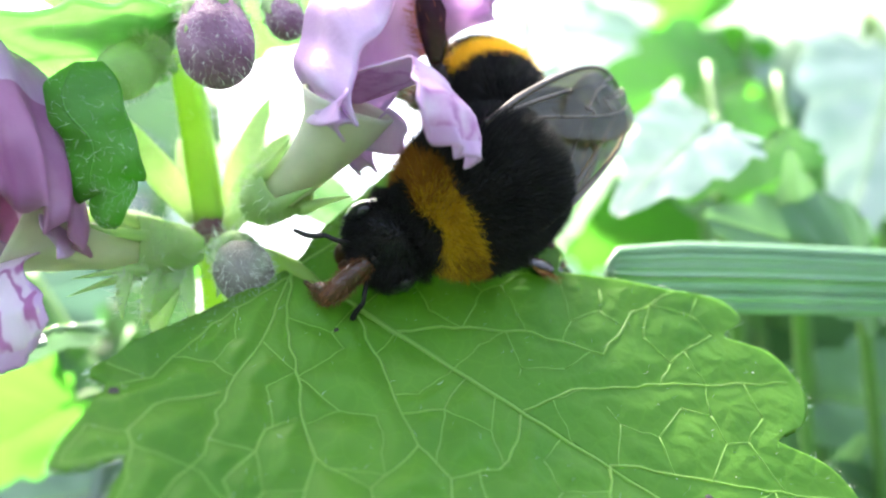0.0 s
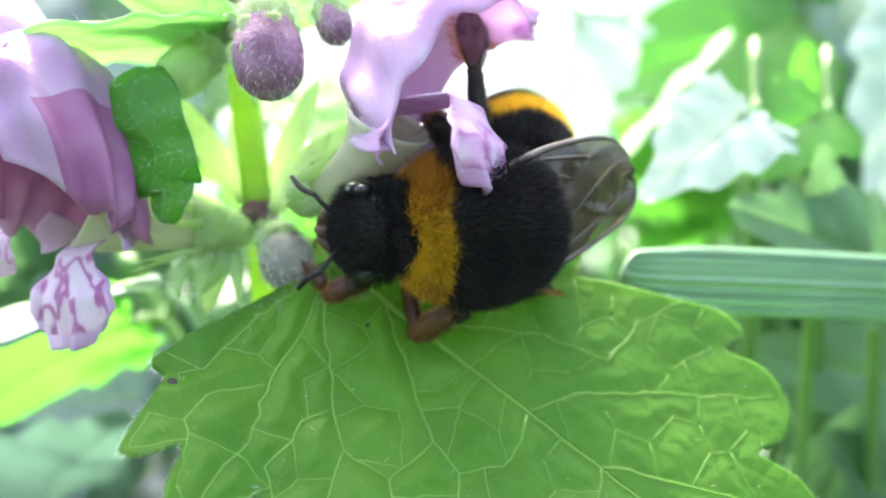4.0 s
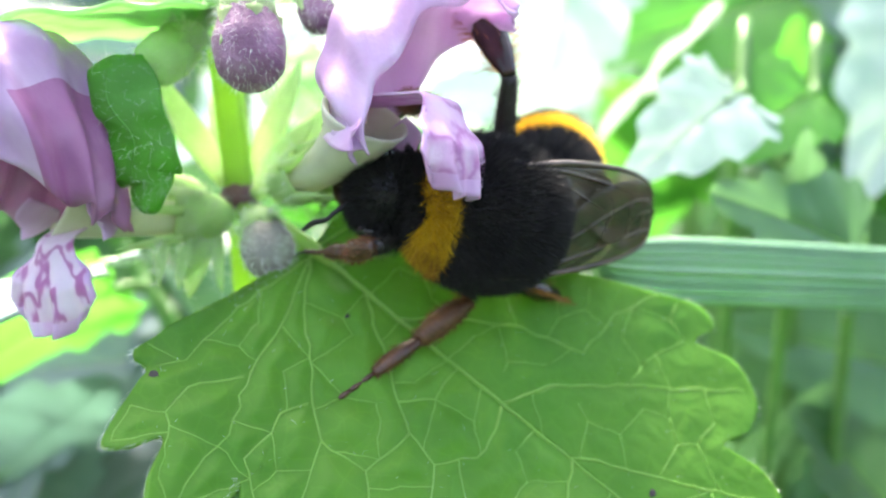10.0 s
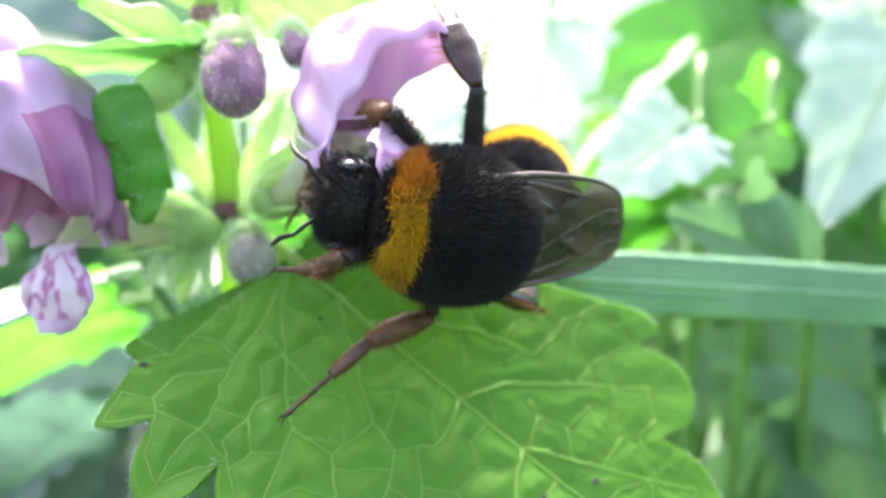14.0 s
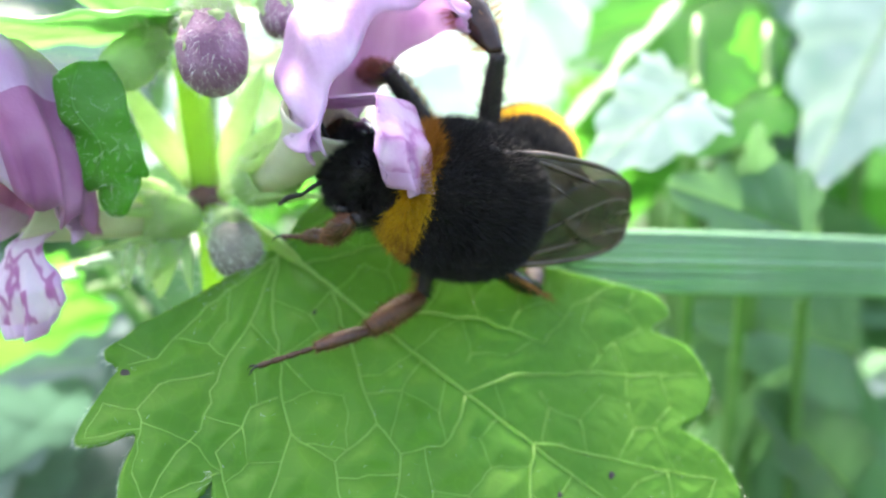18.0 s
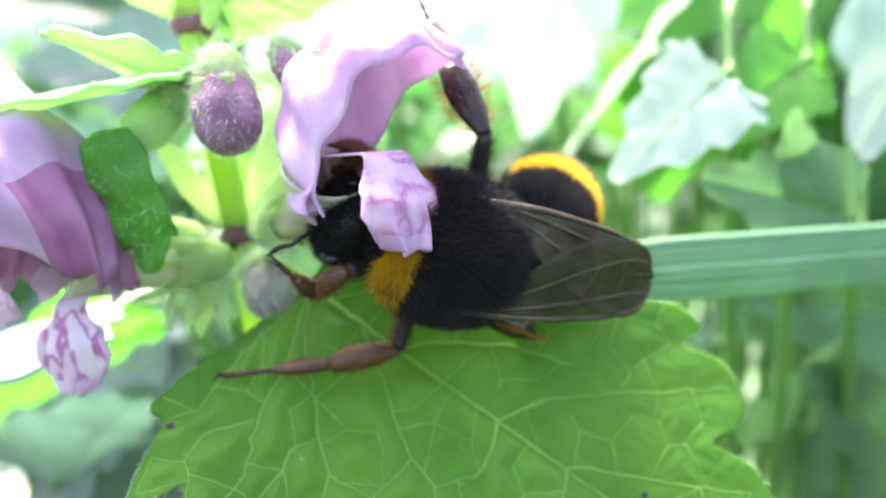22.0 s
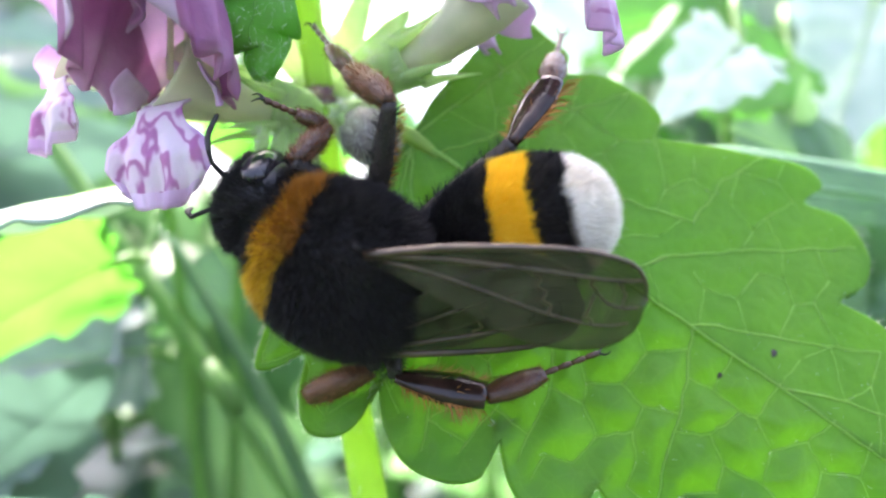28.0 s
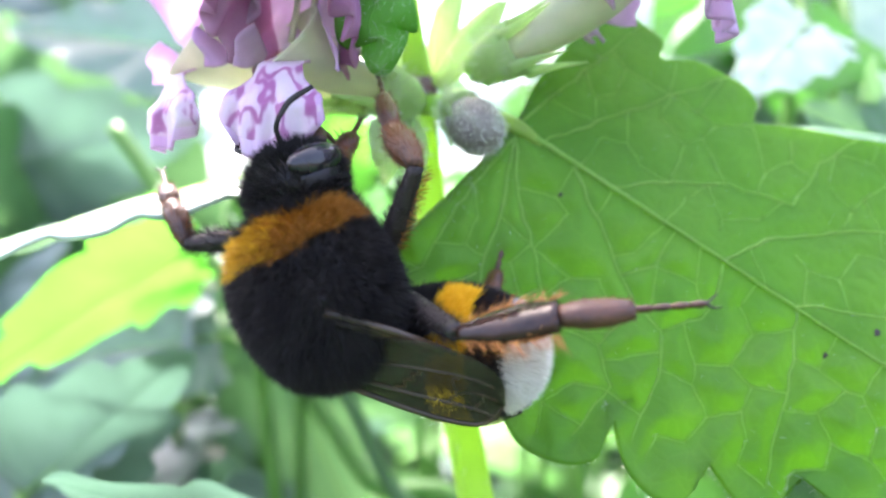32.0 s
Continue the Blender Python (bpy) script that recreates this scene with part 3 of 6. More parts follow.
    return out, place, lambda x, y: np.array([x, y, height(np.array([[x, y]]), 1 if y > 0 else -1)[0]])


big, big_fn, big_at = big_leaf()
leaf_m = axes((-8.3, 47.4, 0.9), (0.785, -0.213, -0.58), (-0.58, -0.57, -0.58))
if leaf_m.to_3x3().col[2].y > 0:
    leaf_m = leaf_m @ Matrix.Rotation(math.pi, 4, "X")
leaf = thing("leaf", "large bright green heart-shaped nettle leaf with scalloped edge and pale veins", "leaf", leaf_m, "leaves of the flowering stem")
halves = {}
for nm, me in big:
    if nm.endswith("half"):
        halves[nm.split("_")[0]] = shell(part("leaf_half", me, leaf), 0.28)
for nm, me in big:
    if nm == "midrib":
        part("midrib", me, leaf)
    elif nm.endswith("vein"):
        part("side_vein", me, halves[nm.split("_")[0]])
    elif nm.endswith("net"):
        part("vein_net", me, halves[nm.split("_")[0]], kind="stuff")
leaf_inv = leaf_m.to_3x3().inverted()
stalk_end = leaf_inv @ (mm(-13.2, 51.0, 3.0) - mm(-8.3, 47.4, 0.9)) * 1000
LEAF_SIGN = -1 if leaf_m.to_3x3().col[1].z < 0.0 else 1
LEAF_SWING = [(0.0, 0.0), (25.5, 0.0), (26.3, 14.0), (27.3, 36.0), (28.0, 38.0), (32.0, 38.0)]
FAR_HALF_PART = 0.45
part("leaf_stalk", mesh_of("leaf_stalk", *tube(curve_pts([stalk_end, stalk_end * 0.5 + Vector((0, 0, 0.2)), (0, 0, 0), (2, 0, -0.1)], 12), [0.8, 0.7, 0.55, 0.3], 10), STEM), leaf)
rng = np.random.RandomState(8)
for side, nm in ((1, "left"), (-1, "right")):
    bp, bn = [], []
    for u in np.linspace(0.01, 0.99, 420):
        p, q = big_fn(u, 1.0, side), big_fn(u, 0.93, side)
        bp.append(p)
        bn.append((p - q) / np.linalg.norm(p - q))
    for _ in range(300):
        u, s = rng.uniform(0.02, 0.95), rng.uniform(0.05, 0.97)
        bp.append(big_fn(u, s, side))
        bn.append(np.array([0.2, 0, 0.9]))
    part("leaf_hairs", mesh_of("leaf_hairs", *hairs(bp, bn, 0.45, 0.02, rng), HAIR_WHITE), halves[nm], kind="stuff")
for (x, y, r) in ((-0.25, -12.0, 0.24), (4.6, -2.1, 0.12), (22.5, -1.6, 0.14), (24.5, 1.4, 0.2)):
    p = big_at(x, y)
    part("speck", mesh_of("leaf_speck", [p + np.array([math.cos(a) * r * (1 + 0.25 * math.sin(3 * a)), math.sin(a) * r * 1.4, 0.17]) for a in np.linspace(0, 6.28, 10)[:-1]] + [p + np.array([0, 0, 0.24])], [(i, (i + 1) % 9, 9) for i in range(9)], SPOT), halves["left" if y > 0 else "right"], "dark speck on the leaf")

# the pale leaf on the other side of the joint, and the bract that hangs from the upper whorl
mid_leaf, _ = leaf_meshes(30, fold=(4, -6), curl=0.5, droop=0.5, quilt=0.5, teeth=9, seed=11, ribs=7, nu=90, ns=20, vein_width=0.16, nets=3, mat=LEAF_SHEEN)
pl = leaf_thing("leaf", "shiny light green leaf seen nearly edge-on, white sheen in its colour", axes((-23.5, 54, -0.8), (-0.97, -0.05, -0.2), (0.03, -0.95, -0.25)) @ Matrix.Diagonal((1, 0.62, 0.9, 1)), "leaves of the flowering stem", mid_leaf)


def lobed_bract():
    """A hanging bract: x down its length, y across, z towards its upper face."""
    left = curve_pts([(-0.6, -0.8), (0.2, -2.0), (1.0, -2.7), (1.8, -2.8), (2.35, -2.0), (2.8, -1.15), (3.6, -1.0), (4.6, -1.45), (5.7, -1.5), (6.15, -1.0), (5.6, -0.1), (6.6, -0.25), (7.5, 0.1), (7.7, 0.6)], 120)
    right = curve_pts([(-0.6, 1.2), (0.3, 1.9), (1.6, 2.3), (3.3, 2.6), (4.6, 2.8), (5.6, 2.75), (5.6, 2.3), (6.2, 2.1), (6.9, 1.7), (7.5, 1.1), (7.7, 0.6)], 120)

    def place(u, v):
        x = u * 119
        at = lambda c: np.array([np.interp(x, np.arange(120), c[:, k]) for k in (0, 1)])
        p = at(left) * (1 - v) + at(right) * v
        a = v * 2 - 1
        z = 0.55 * abs(a + 0.1) ** 1.5 * -1 + 0.16 * math.sin(p[0] * 2.6 + 2.2 * abs(a)) * abs(a) - 0.02 * p[0] ** 2 + 0.3 * math.sin(p[0] * 0.6 + 0.6)
        return np.array([p[0], p[1], z])
    out = [("blade", mesh_of("bract_blade", *grid(place, 120, 26), BRACT_GREEN))]
    rib = [place(u, 0.46) + np.array([0, 0, 0.1]) for u in np.linspace(0.05, 0.95, 20)]
    out.append(("midrib", mesh_of("bract_midrib", *tube(rib, [0.1, 0.07, 0.03], 6), BRACT_GREEN)))
    return out


leaf_thing("bract", "small drooping green bract with a folded lobed edge", axes((-18.0, 42.7, 10.9), (0.05, -0.12, -0.99), (0.97, -0.2, 0.08)), "leaves of the flowering stem", lobed_bract())
upper_meshes, _ = leaf_meshes(19, fold=(10, 6), curl=0.7, droop=0.5, quilt=0.8, teeth=8, seed=23, ribs=7, nu=90, ns=20, vein_width=0.18, nets=3, mat=LEAF_HAIRY)
leaf_thing("bract", "pale hairy bract seen edge-on under the upper whorl", axes((-15.2, 49.0, 14.6), (-0.90, -0.40, -0.10), (0.35, -0.90, -0.10)), "leaves of the flowering stem", upper_meshes)
leaf_thing("bract", "pale hairy bract of the upper whorl", axes((-13.6, 51.5, 19.6), (0.90, 0.10, 0.22), (0.1, -0.90, 0.25)), "leaves of the flowering stem", upper_meshes)

LIME_AT, LIME_ALONG = ((-14.5, 46.7, 13.7), (-6.3, -1.6, 3.9))
lime_meshes, _ = leaf_meshes(8.5, fold=(14, 8), curl=0.5, droop=0.4, quilt=0.8, teeth=4, seed=27, ribs=4, nu=100, ns=18, vein_width=0.2, nets=2, mat=LEAF_HAIRY, tooth_size=5.0)
leaf_thing("bract", "yellow-green lobed bract of the upper whorl", axes(LIME_AT, LIME_ALONG, (0.3, -0.9, 0.3)), "leaves of the flowering stem", lime_meshes)
# long white hairs that fringe the upper bracts
rng = np.random.RandomState(29)
for holder in [o for o in bpy.data.objects if o.name.startswith("bract") and o.parent is None]:
    blade = [c for c in holder.children if c.name.startswith("blade")][0]
    bv = np.array([tuple(v.co) for v in blade.data.vertices]) * 1000
    pick = rng.choice(len(bv), 420, replace=False)
    part("bract_hairs", mesh_of("bract_hairs", *hairs(bv[pick], np.tile((0.1, 0, 0.6), (420, 1)), 0.8, 0.018, rng, 0.3, 0.6), HAIR_WHITE), holder, kind="stuff")


# ---- flowers: x forwards out of the mouth, z up, calyx at the origin ----
def calyx_parts(owner, length, radius, tooth, seed, mat=CALYX, hairy=260):
    rng = np.random.RandomState(seed)
    cup = tube([(0, 0, 0), (length * 0.25, 0, 0), (length * 0.6, 0, 0.05), (length, 0, 0.15)], [radius * 0.45, radius * 0.85, radius, radius * 1.12], 15, caps=False)
    ob = shell(part("calyx", mesh_of("calyx_cup", *cup, mat), owner, "hairy pale green calyx"), 0.2)
    for k in range(5):
        a = 2 * math.pi * (k + 0.3) / 5 + rng.uniform(-0.15, 0.15)
        c, s = math.cos(a), math.sin(a)
        out = rng.uniform(0.15, 0.75)
        line = curve_pts([(length * 0.9, c * radius, s * radius), (length + tooth * 0.4, c * (radius + 0.25 * out * tooth), s * (radius + 0.25 * out * tooth)), (length + tooth, c * (radius + 0.75 * out * tooth), s * (radius + 0.75 * out * tooth))], 8)
        part("calyx_tooth", mesh_of("calyx_tooth", *tube(line, [0.55, 0.3, 0.02], 6, flat=0.7), mat), ob)
    hp, hn = surface_samples(*cup, hairy, rng)
    hn = np.sign((hp * [0, 1, 1] * hn).sum(1))[:, None] * hn
    part("calyx_hairs", mesh_of("calyx_hairs", *hairs(hp, hn, 1.0, 0.034, rng, 0.5, 0.5), HAIR_WHITE), ob, kind="stuff")
    return ob


def flower(label, m, group, seed, lip_drop=0.0, hood_scale=1.0, tube_len=1.0, lip_size=1.0, lip_turn=0.0, rise=1.2, face_turn=0.0, lip_up=0.0, lip_out=0.0, hood_len=1.0, hood_high=1.0, hood_turn=0.0, drops=(2.2, 5.0, 7.0, 6.2, 1.8), lip_mat=None, walls=False, waist=1.0, notch_depth=0.35):
    t = thing("flower", label, "flower", m, group)
    rng = np.random.RandomState(seed)
    calyx_parts(t, 3.6, 1.5, 3.4, seed)
    k = tube_len
    tv = tube(curve_pts([(1.5, 0, 0), (3.5 * k, 0, 0), (6 * k, 0, 0.3 * rise), (8.2 * k, 0, 0.9 * rise), (9.3 * k, 0, 1.6 * rise)], 18), [1.05, 1.1, 1.35, 1.9, 2.5], 18, flat=0.9, caps=False)
    shell(part("corolla_tube", mesh_of("corolla_tube", *tv, PETAL_WHITE), t, "white flower tube"), 0.15)
    h = hood_scale
    o = np.array([8.2 * k, 0, 1.2 * rise])
    spin = np.array(Matrix.Rotation(radians(face_turn), 3, "Z"))
    hub = np.array([8.4 * k, 0, 0])
    turned = lambda p: hub + spin @ (np.asarray(p) - hub)
    spin_hood = np.array(Matrix.Rotation(radians(face_turn + hood_turn), 3, "Z"))
    turned_hood = lambda p: hub + spin_hood @ (np.asarray(p) - hub)
    arch = np.array((h * hood_len, 1.0, h * hood_high))
    spine = curve_pts([o + (-0.9, 0, 0.6)] + [o + np.array(p) * arch for p in ((-1.0, 0, 4.2), (0.6, 0, 7.6), (3.6, 0, 8.9), (6.6, 0, 7.6), (8.0, 0, 5.2))], 60)
    nrm = np.gradient(spine, axis=0)
    nrm = np.stack([-nrm[:, 2], 0 * nrm[:, 0], nrm[:, 0]], 1)
    nrm /= np.linalg.norm(nrm, axis=1)[:, None]
    ph = rng.uniform(0, 6.28, 4)

    def hood(u, v):
        i = int(round(u * 59))
        w = np.interp(u, [0, 0.2, 0.5, 0.8, 1.0], [2.2, 3.2, 3.7, 3.1, 1.1]) * h
        drop = np.interp(u, [0, 0.2, 0.5, 0.8, 1.0], drops) * h
        a = (v - 0.5) * 2
        th = a * 1.35
        side = math.sin(th) * w
        fall = drop * (1 - math.cos(th)) * 1.05
        rip = 0.15 * math.sin(7 * u * math.pi + ph[0]) * abs(a) ** 4 + 0.16 * math.sin(5 * u * math.pi * 2 + 3 * a + ph[1]) + 0.09 * math.sin(13 * a + 4 * u + ph[2]) + 0.06 * math.sin(31 * u + 9 * a + ph[3])
        return turned_hood(spine[i] + np.array([0, side + rip * np.sign(a) * 1.2, 0]) + ((np.array([0, 0, -0.7]) - 0.3 * nrm[i]) * fall + nrm[i] * rip))
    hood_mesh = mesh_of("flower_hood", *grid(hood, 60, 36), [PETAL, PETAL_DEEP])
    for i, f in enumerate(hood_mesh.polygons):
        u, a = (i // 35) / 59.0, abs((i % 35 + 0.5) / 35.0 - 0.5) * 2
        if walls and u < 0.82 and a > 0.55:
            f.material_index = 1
    shell(part("hood", hood_mesh, t, "pink arched hood petal"), 0.16)
    lo = np.array([9.0 * k + lip_out, 0, 0.3 * rise + lip_up])
    tilt = Matrix.Rotation(radians(lip_turn), 3, "X")

    def lip(u, v):
        a = (v - 0.5) * 2
        w = np.interp(u, [0, 0.22, 0.42, 0.62, 0.85, 1.0], [1.5 * waist, 1.1 * waist, 1.5 * waist, 2.8, 3.2, 2.3]) * lip_size
        fwd = np.interp(u, [0, 0.35, 0.7, 1.0], [0.0, 2.0, 3.0, 2.6 - lip_drop]) * lip_size
        down = np.interp(u, [0, 0.35, 0.7, 1.0], [0.0, 1.6, 4.4, 7.4]) * lip_size
        notch = notch_depth * max(0, 1 - abs(a) * 2.6) * max(0, u - 0.7) / 0.3
        cup = 0.9 * a * a * (u > 0.3) * min(1, (u - 0.3) * 4)
        rip = (0.34 * math.sin(v * 19 + ph[2]) + 0.24 * math.sin(v * 31 + ph[3])) * max(0, u - 0.5) * 2.0
        p = Vector((fwd - cup * 0.8 + rip - (lip_out + 0.6) * max(0.0, 1 - u / 0.25), a * w, -down + notch + 1.7 * lip_size * a * a * max(0.0, u - 0.45) / 0.55))
        return turned(lo + np.array(tilt @ p))
    lip_mesh = mesh_of("flower_lip", *grid(lip, 40, 34), [lip_mat or LIP, PETAL])
    for i, f in enumerate(lip_mesh.polygons):
        u, a = (i // 33) / 38.0, abs((i % 33 + 0.5) / 33.0 - 0.5) * 2
        f.material_index = int(u > 0.4 and max(u, a + 0.04 * math.sin(u * 40)) > 0.9)
    shell(part("lower_lip", lip_mesh, t, "crumpled lower lip with purple marks"), 0.14)
    for sgn in (1, -1):
        def lobe(u, v):
            a = (v - 0.5) * 2
            return turned(np.array([9.0 * k + 1.2 * u, sgn * (2.0 + 0.9 * u), 1.2 * rise - 1.4 * u]) + np.array([a * 1.3 * math.sqrt(max(0.0, 1 - u * u)), 0, a * 0.5]))
        shell(part("side_lobe", mesh_of("flower_side_lobe", *grid(lobe, 10, 10), PETAL), t), 0.12)
    for sgn in (0.5, -0.5):
        line = [turned(p) for p in curve_pts([(8.6 * k, sgn, 1.5 * rise), (8.4 * k, sgn, 5.0 * h), (10.0 * k, sgn, 8.2 * h), (12.0 * k, sgn, 7.6 * h)], 12)]
        part("stamen", mesh_of("flower_stamen", *tube(line, [0.18, 0.16, 0.14], 6), PETAL_WHITE), t)
    return t


def facing(origin, x_axis, up=(0, 0, 1)):
    x = Vector(x_axis).normalized()
    z = Vector(up)
    z = (z - x * z.dot(x)).normalized()
    y = z.cross(x)
    m = Matrix((x, y, z)).transposed().to_4x4()
    m.translation = mm(*origin)
    return m


G = "flowers of the dead-nettle"
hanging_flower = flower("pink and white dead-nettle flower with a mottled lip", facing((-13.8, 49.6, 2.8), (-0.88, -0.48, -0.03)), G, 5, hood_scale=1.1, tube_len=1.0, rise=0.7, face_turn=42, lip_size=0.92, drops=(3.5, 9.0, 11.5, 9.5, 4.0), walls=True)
pushed_flower = flower("wilting pink dead-nettle flower with a folded hood", facing((-10.6, 48.6, 4.6), (0.68, -0.68, 0.20)), G, 9, hood_scale=1.0, tube_len=1.02, lip_size=0.92, waist=1.35, notch_depth=0.5, rise=1.2, face_turn=14, lip_up=2.6, lip_out=3.3, hood_len=1.2, hood_high=0.92, hood_turn=26, drops=(5.5, 9.5, 7.0, 2.4, 0.8), lip_mat=LIP_PINK)
flower("pale pink dead-nettle flower with a crumpled lip", facing((-16.0, 51.8, 3.8), (-0.93, -0.30, 0.06)), G, 14, hood_scale=1.3, tube_len=1.28, lip_size=0.75, rise=1.0, face_turn=20)


def bud(label, m, seed, size, mat, bare=1.0):
    t = thing("flower_bud", label, "flower bud", m, "buds of the dead-nettle")
    rng = np.random.RandomState(seed)
    calyx_parts(t, 2.2 * size, 1.35 * size, 1.9 * size, seed, hairy=380)
    v, f = tube(curve_pts([(1.2 * size, 0, 0), (2.0 * size, 0, 0), (3.4 * size, 0, 0), (4.9 * size, 0, 0), (5.8 * size, 0, 0), (6.05 * size, 0, 0)], 22), [1.1 * size, 1.5 * size, 1.95 * size, 1.75 * size, 0.9 * size, 0.05], 20)
    part("bud_petals", mesh_of("bud_petals", v, f, mat), t, "closed purple petals")
    hp, hn = surface_samples(v, f, int(900 * bare), rng)
    hn = np.sign((hp * [0, 1, 1] * hn).sum(1))[:, None] * hn
    part("bud_hairs", mesh_of("bud_hairs", *hairs(hp, hn + np.array([0.9, 0, 0]), 0.45, 0.017, rng), HAIR_WHITE), t, kind="stuff")
    return t


bud("round purple hairy bud hanging from the upper whorl", facing((-11.2, 43.0, 15.6), (0.10, -0.2, -0.97), (0, 1, 0)), 31, 1.02, BUD)
bud("small greenish bud wrapped in white hairs under the joint", facing((-12.0, 49.0, 2.9), (0.35, -0.62, -0.62), (0, 0, 1)), 33, 0.84, BUD_WOOL, 1.8)
bud("small green bud of the upper whorl", facing((-14.6, 46.0, 13.6), (-0.5, -0.5, -0.62), (0, 0, 1)), 35, 0.75, CALYX)
bud("small dark purple bud beside the hood", facing((-8.4, 46.0, 16.2), (0.35, -0.4, -0.8), (0, 1, 0)), 37, 0.55, BUD)

# narrow bracts round the two joints
rng = np.random.RandomState(17)
for (x, y, z, dx, dy, dz, ln) in ((-14.4, 51, 4.8, -0.55, 0.1, 0.83, 9), (-14.2, 52.4, 4.6, -0.25, 0.3, 0.9, 8), (-12.8, 51.6, 4.8, 0.32, 0.1, 0.9, 9), (-12.6, 52.0, 4.4, 0.62, 0.2, 0.75, 9), (-12.4, 50.5, 4.0, 0.6, -0.4, 0.7, 7),
                                  (-15.8, 50.8, 19, -0.6, -0.2, 0.7, 8), (-14.6, 51.5, 19, 0.5, 0.1, 0.8, 9), (-16.0, 52, 19, -0.8, 0.2, 0.5, 9), (-13.8, 50.0, 18, 0.5, -0.6, 0.5, 8), (-14.4, 49.8, 2.8, -0.45, -0.3, -0.8, 5), (-15.2, 49.6, 2.4, -0.2, -0.2, -0.95, 5), (-15.6, 47.6, 1.4, -0.2, -0.3, -0.93, 3.2), (-16.8, 46.6, 1.2, -0.1, -0.3, -0.95, 2.6), (-14.2, 48.6, 1.5, 0.1, -0.3, -0.95, 3.5)):
    t = thing("bract", "narrow pointed light green bract with hairs", "bract", facing((x, y, z), (dx, dy, dz), (0, -1, 0.1)), "bracts round the joints")
    line = curve_pts([(0, 0, 0), (ln * 0.4, 0, 0.5), (ln * 0.8, 0, 0.2), (ln, 0, -0.3)], 14)
    w = 1.0 if ln > 4 else 0.42
    v, f = tube(line, [0.5 * w, w, 0.55 * w, 0.03], 10, flat=0.3)
    part("blade", mesh_of("bract_blade", v, f, CALYX), t)
    hp, hn = surface_samples(v, f, 160, rng)
    part("bract_hairs", mesh_of("bract_hairs", *hairs(hp, hn, 0.8, 0.03, rng), HAIR_WHITE), t, kind="stuff")

# ---- the grass blade that lies behind the leaf ----
grass = thing("grass_blade", "broad blue-green ribbed grass blade lying level", "grass")
gl = curve_pts([(10.2, 51.3, -0.2), (13.2, 51.9, -0.55), (22, 54.4, -1), (44, 61.6, -2.4), (90, 75, -6), (150, 100, -40), (190, 120, -150), (200, 128, -296)], 60)


def blade_fn(u, v):
    i = int(round(u * 59))
    w = np.interp(u, [0, 0.025, 0.07, 0.2, 1], [0.05, 0.9, 1.75, 2.3, 2.8])
    a = (v - 0.5) * 2
    return gl[i] + np.array([0, 0.35 * abs(a) + 0.10 * math.cos(v * 14 * math.pi), a * w + HEIGHT])


shell(part("blade", mesh_of("grass_blade", *grid(blade_fn, 60, 43), GRASS), grass), 0.12)
for v in (0.12, 0.31, 0.5, 0.69, 0.88):
    part("rib", mesh_of("grass_rib", *tube([blade_fn(u, v) + np.array([0, -0.1, 0]) for u in np.linspace(0.03, 0.99, 50)], [0.1, 0.16, 0.1], 5), GRASS), grass)

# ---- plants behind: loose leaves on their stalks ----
far_sets = [leaf_meshes(41, fold=(10, 6), curl=0.3, droop=0.4, quilt=0.9, teeth=6, tooth_size=4.2, seed=s, ribs=6, nu=56, ns=12, mat=m, nets=1, vein_width=0.16)[0] for s, m in ((51, LEAF_FAR), (52, LEAF_FAR), (53, LEAF_PALE), (54, LEAF_LIT), (55, LEAF_SHEEN))]


def leaf_pose(origin, size, along, across):
    m = axes(origin, along, across)
    if m.to_3x3().col[2].z < 0:
        m = m @ Matrix.Rotation(math.pi, 4, "X")
    return m @ Matrix.Diagonal((size / 41.0,) * 3 + (1,))


def add_far_leaf(owner, kind_of, m):
    """Hangs one leaf on a plant whose own space is the world's."""
    blade = None
    for nm, me in far_sets[kind_of]:
        if nm == "blade":
            blade = part("leaf", me, owner)
            blade.matrix_basis = m
        elif nm == "midrib":
            part(nm, me, blade)
    return blade


def far_leaf(kind_of, origin, size, along, across, label, group="leaves of the plants behind"):
    t = thing("leafy_plant", label, "plant", None, group)
    m = leaf_pose(origin, size, along, across)
    add_far_leaf(t, kind_of, m)
    o, x = Vector(origin) + Vector((0, 0, HEIGHT)), Vector(along).normalized()
    foot = Vector((o.x - x.x * 12, o.y + 30, 0))
    line = curve_pts([tuple(o + x * 1.5), tuple(o - x * 2 + Vector((0, 2, -1))), tuple(o - x * 5 + Vector((0, 8, -9))), (foot.x, foot.y, o.z * 0.5), (foot.x, foot.y + 4, -2)], 24)
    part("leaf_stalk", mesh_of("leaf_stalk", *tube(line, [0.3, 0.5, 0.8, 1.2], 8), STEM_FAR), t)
    return t


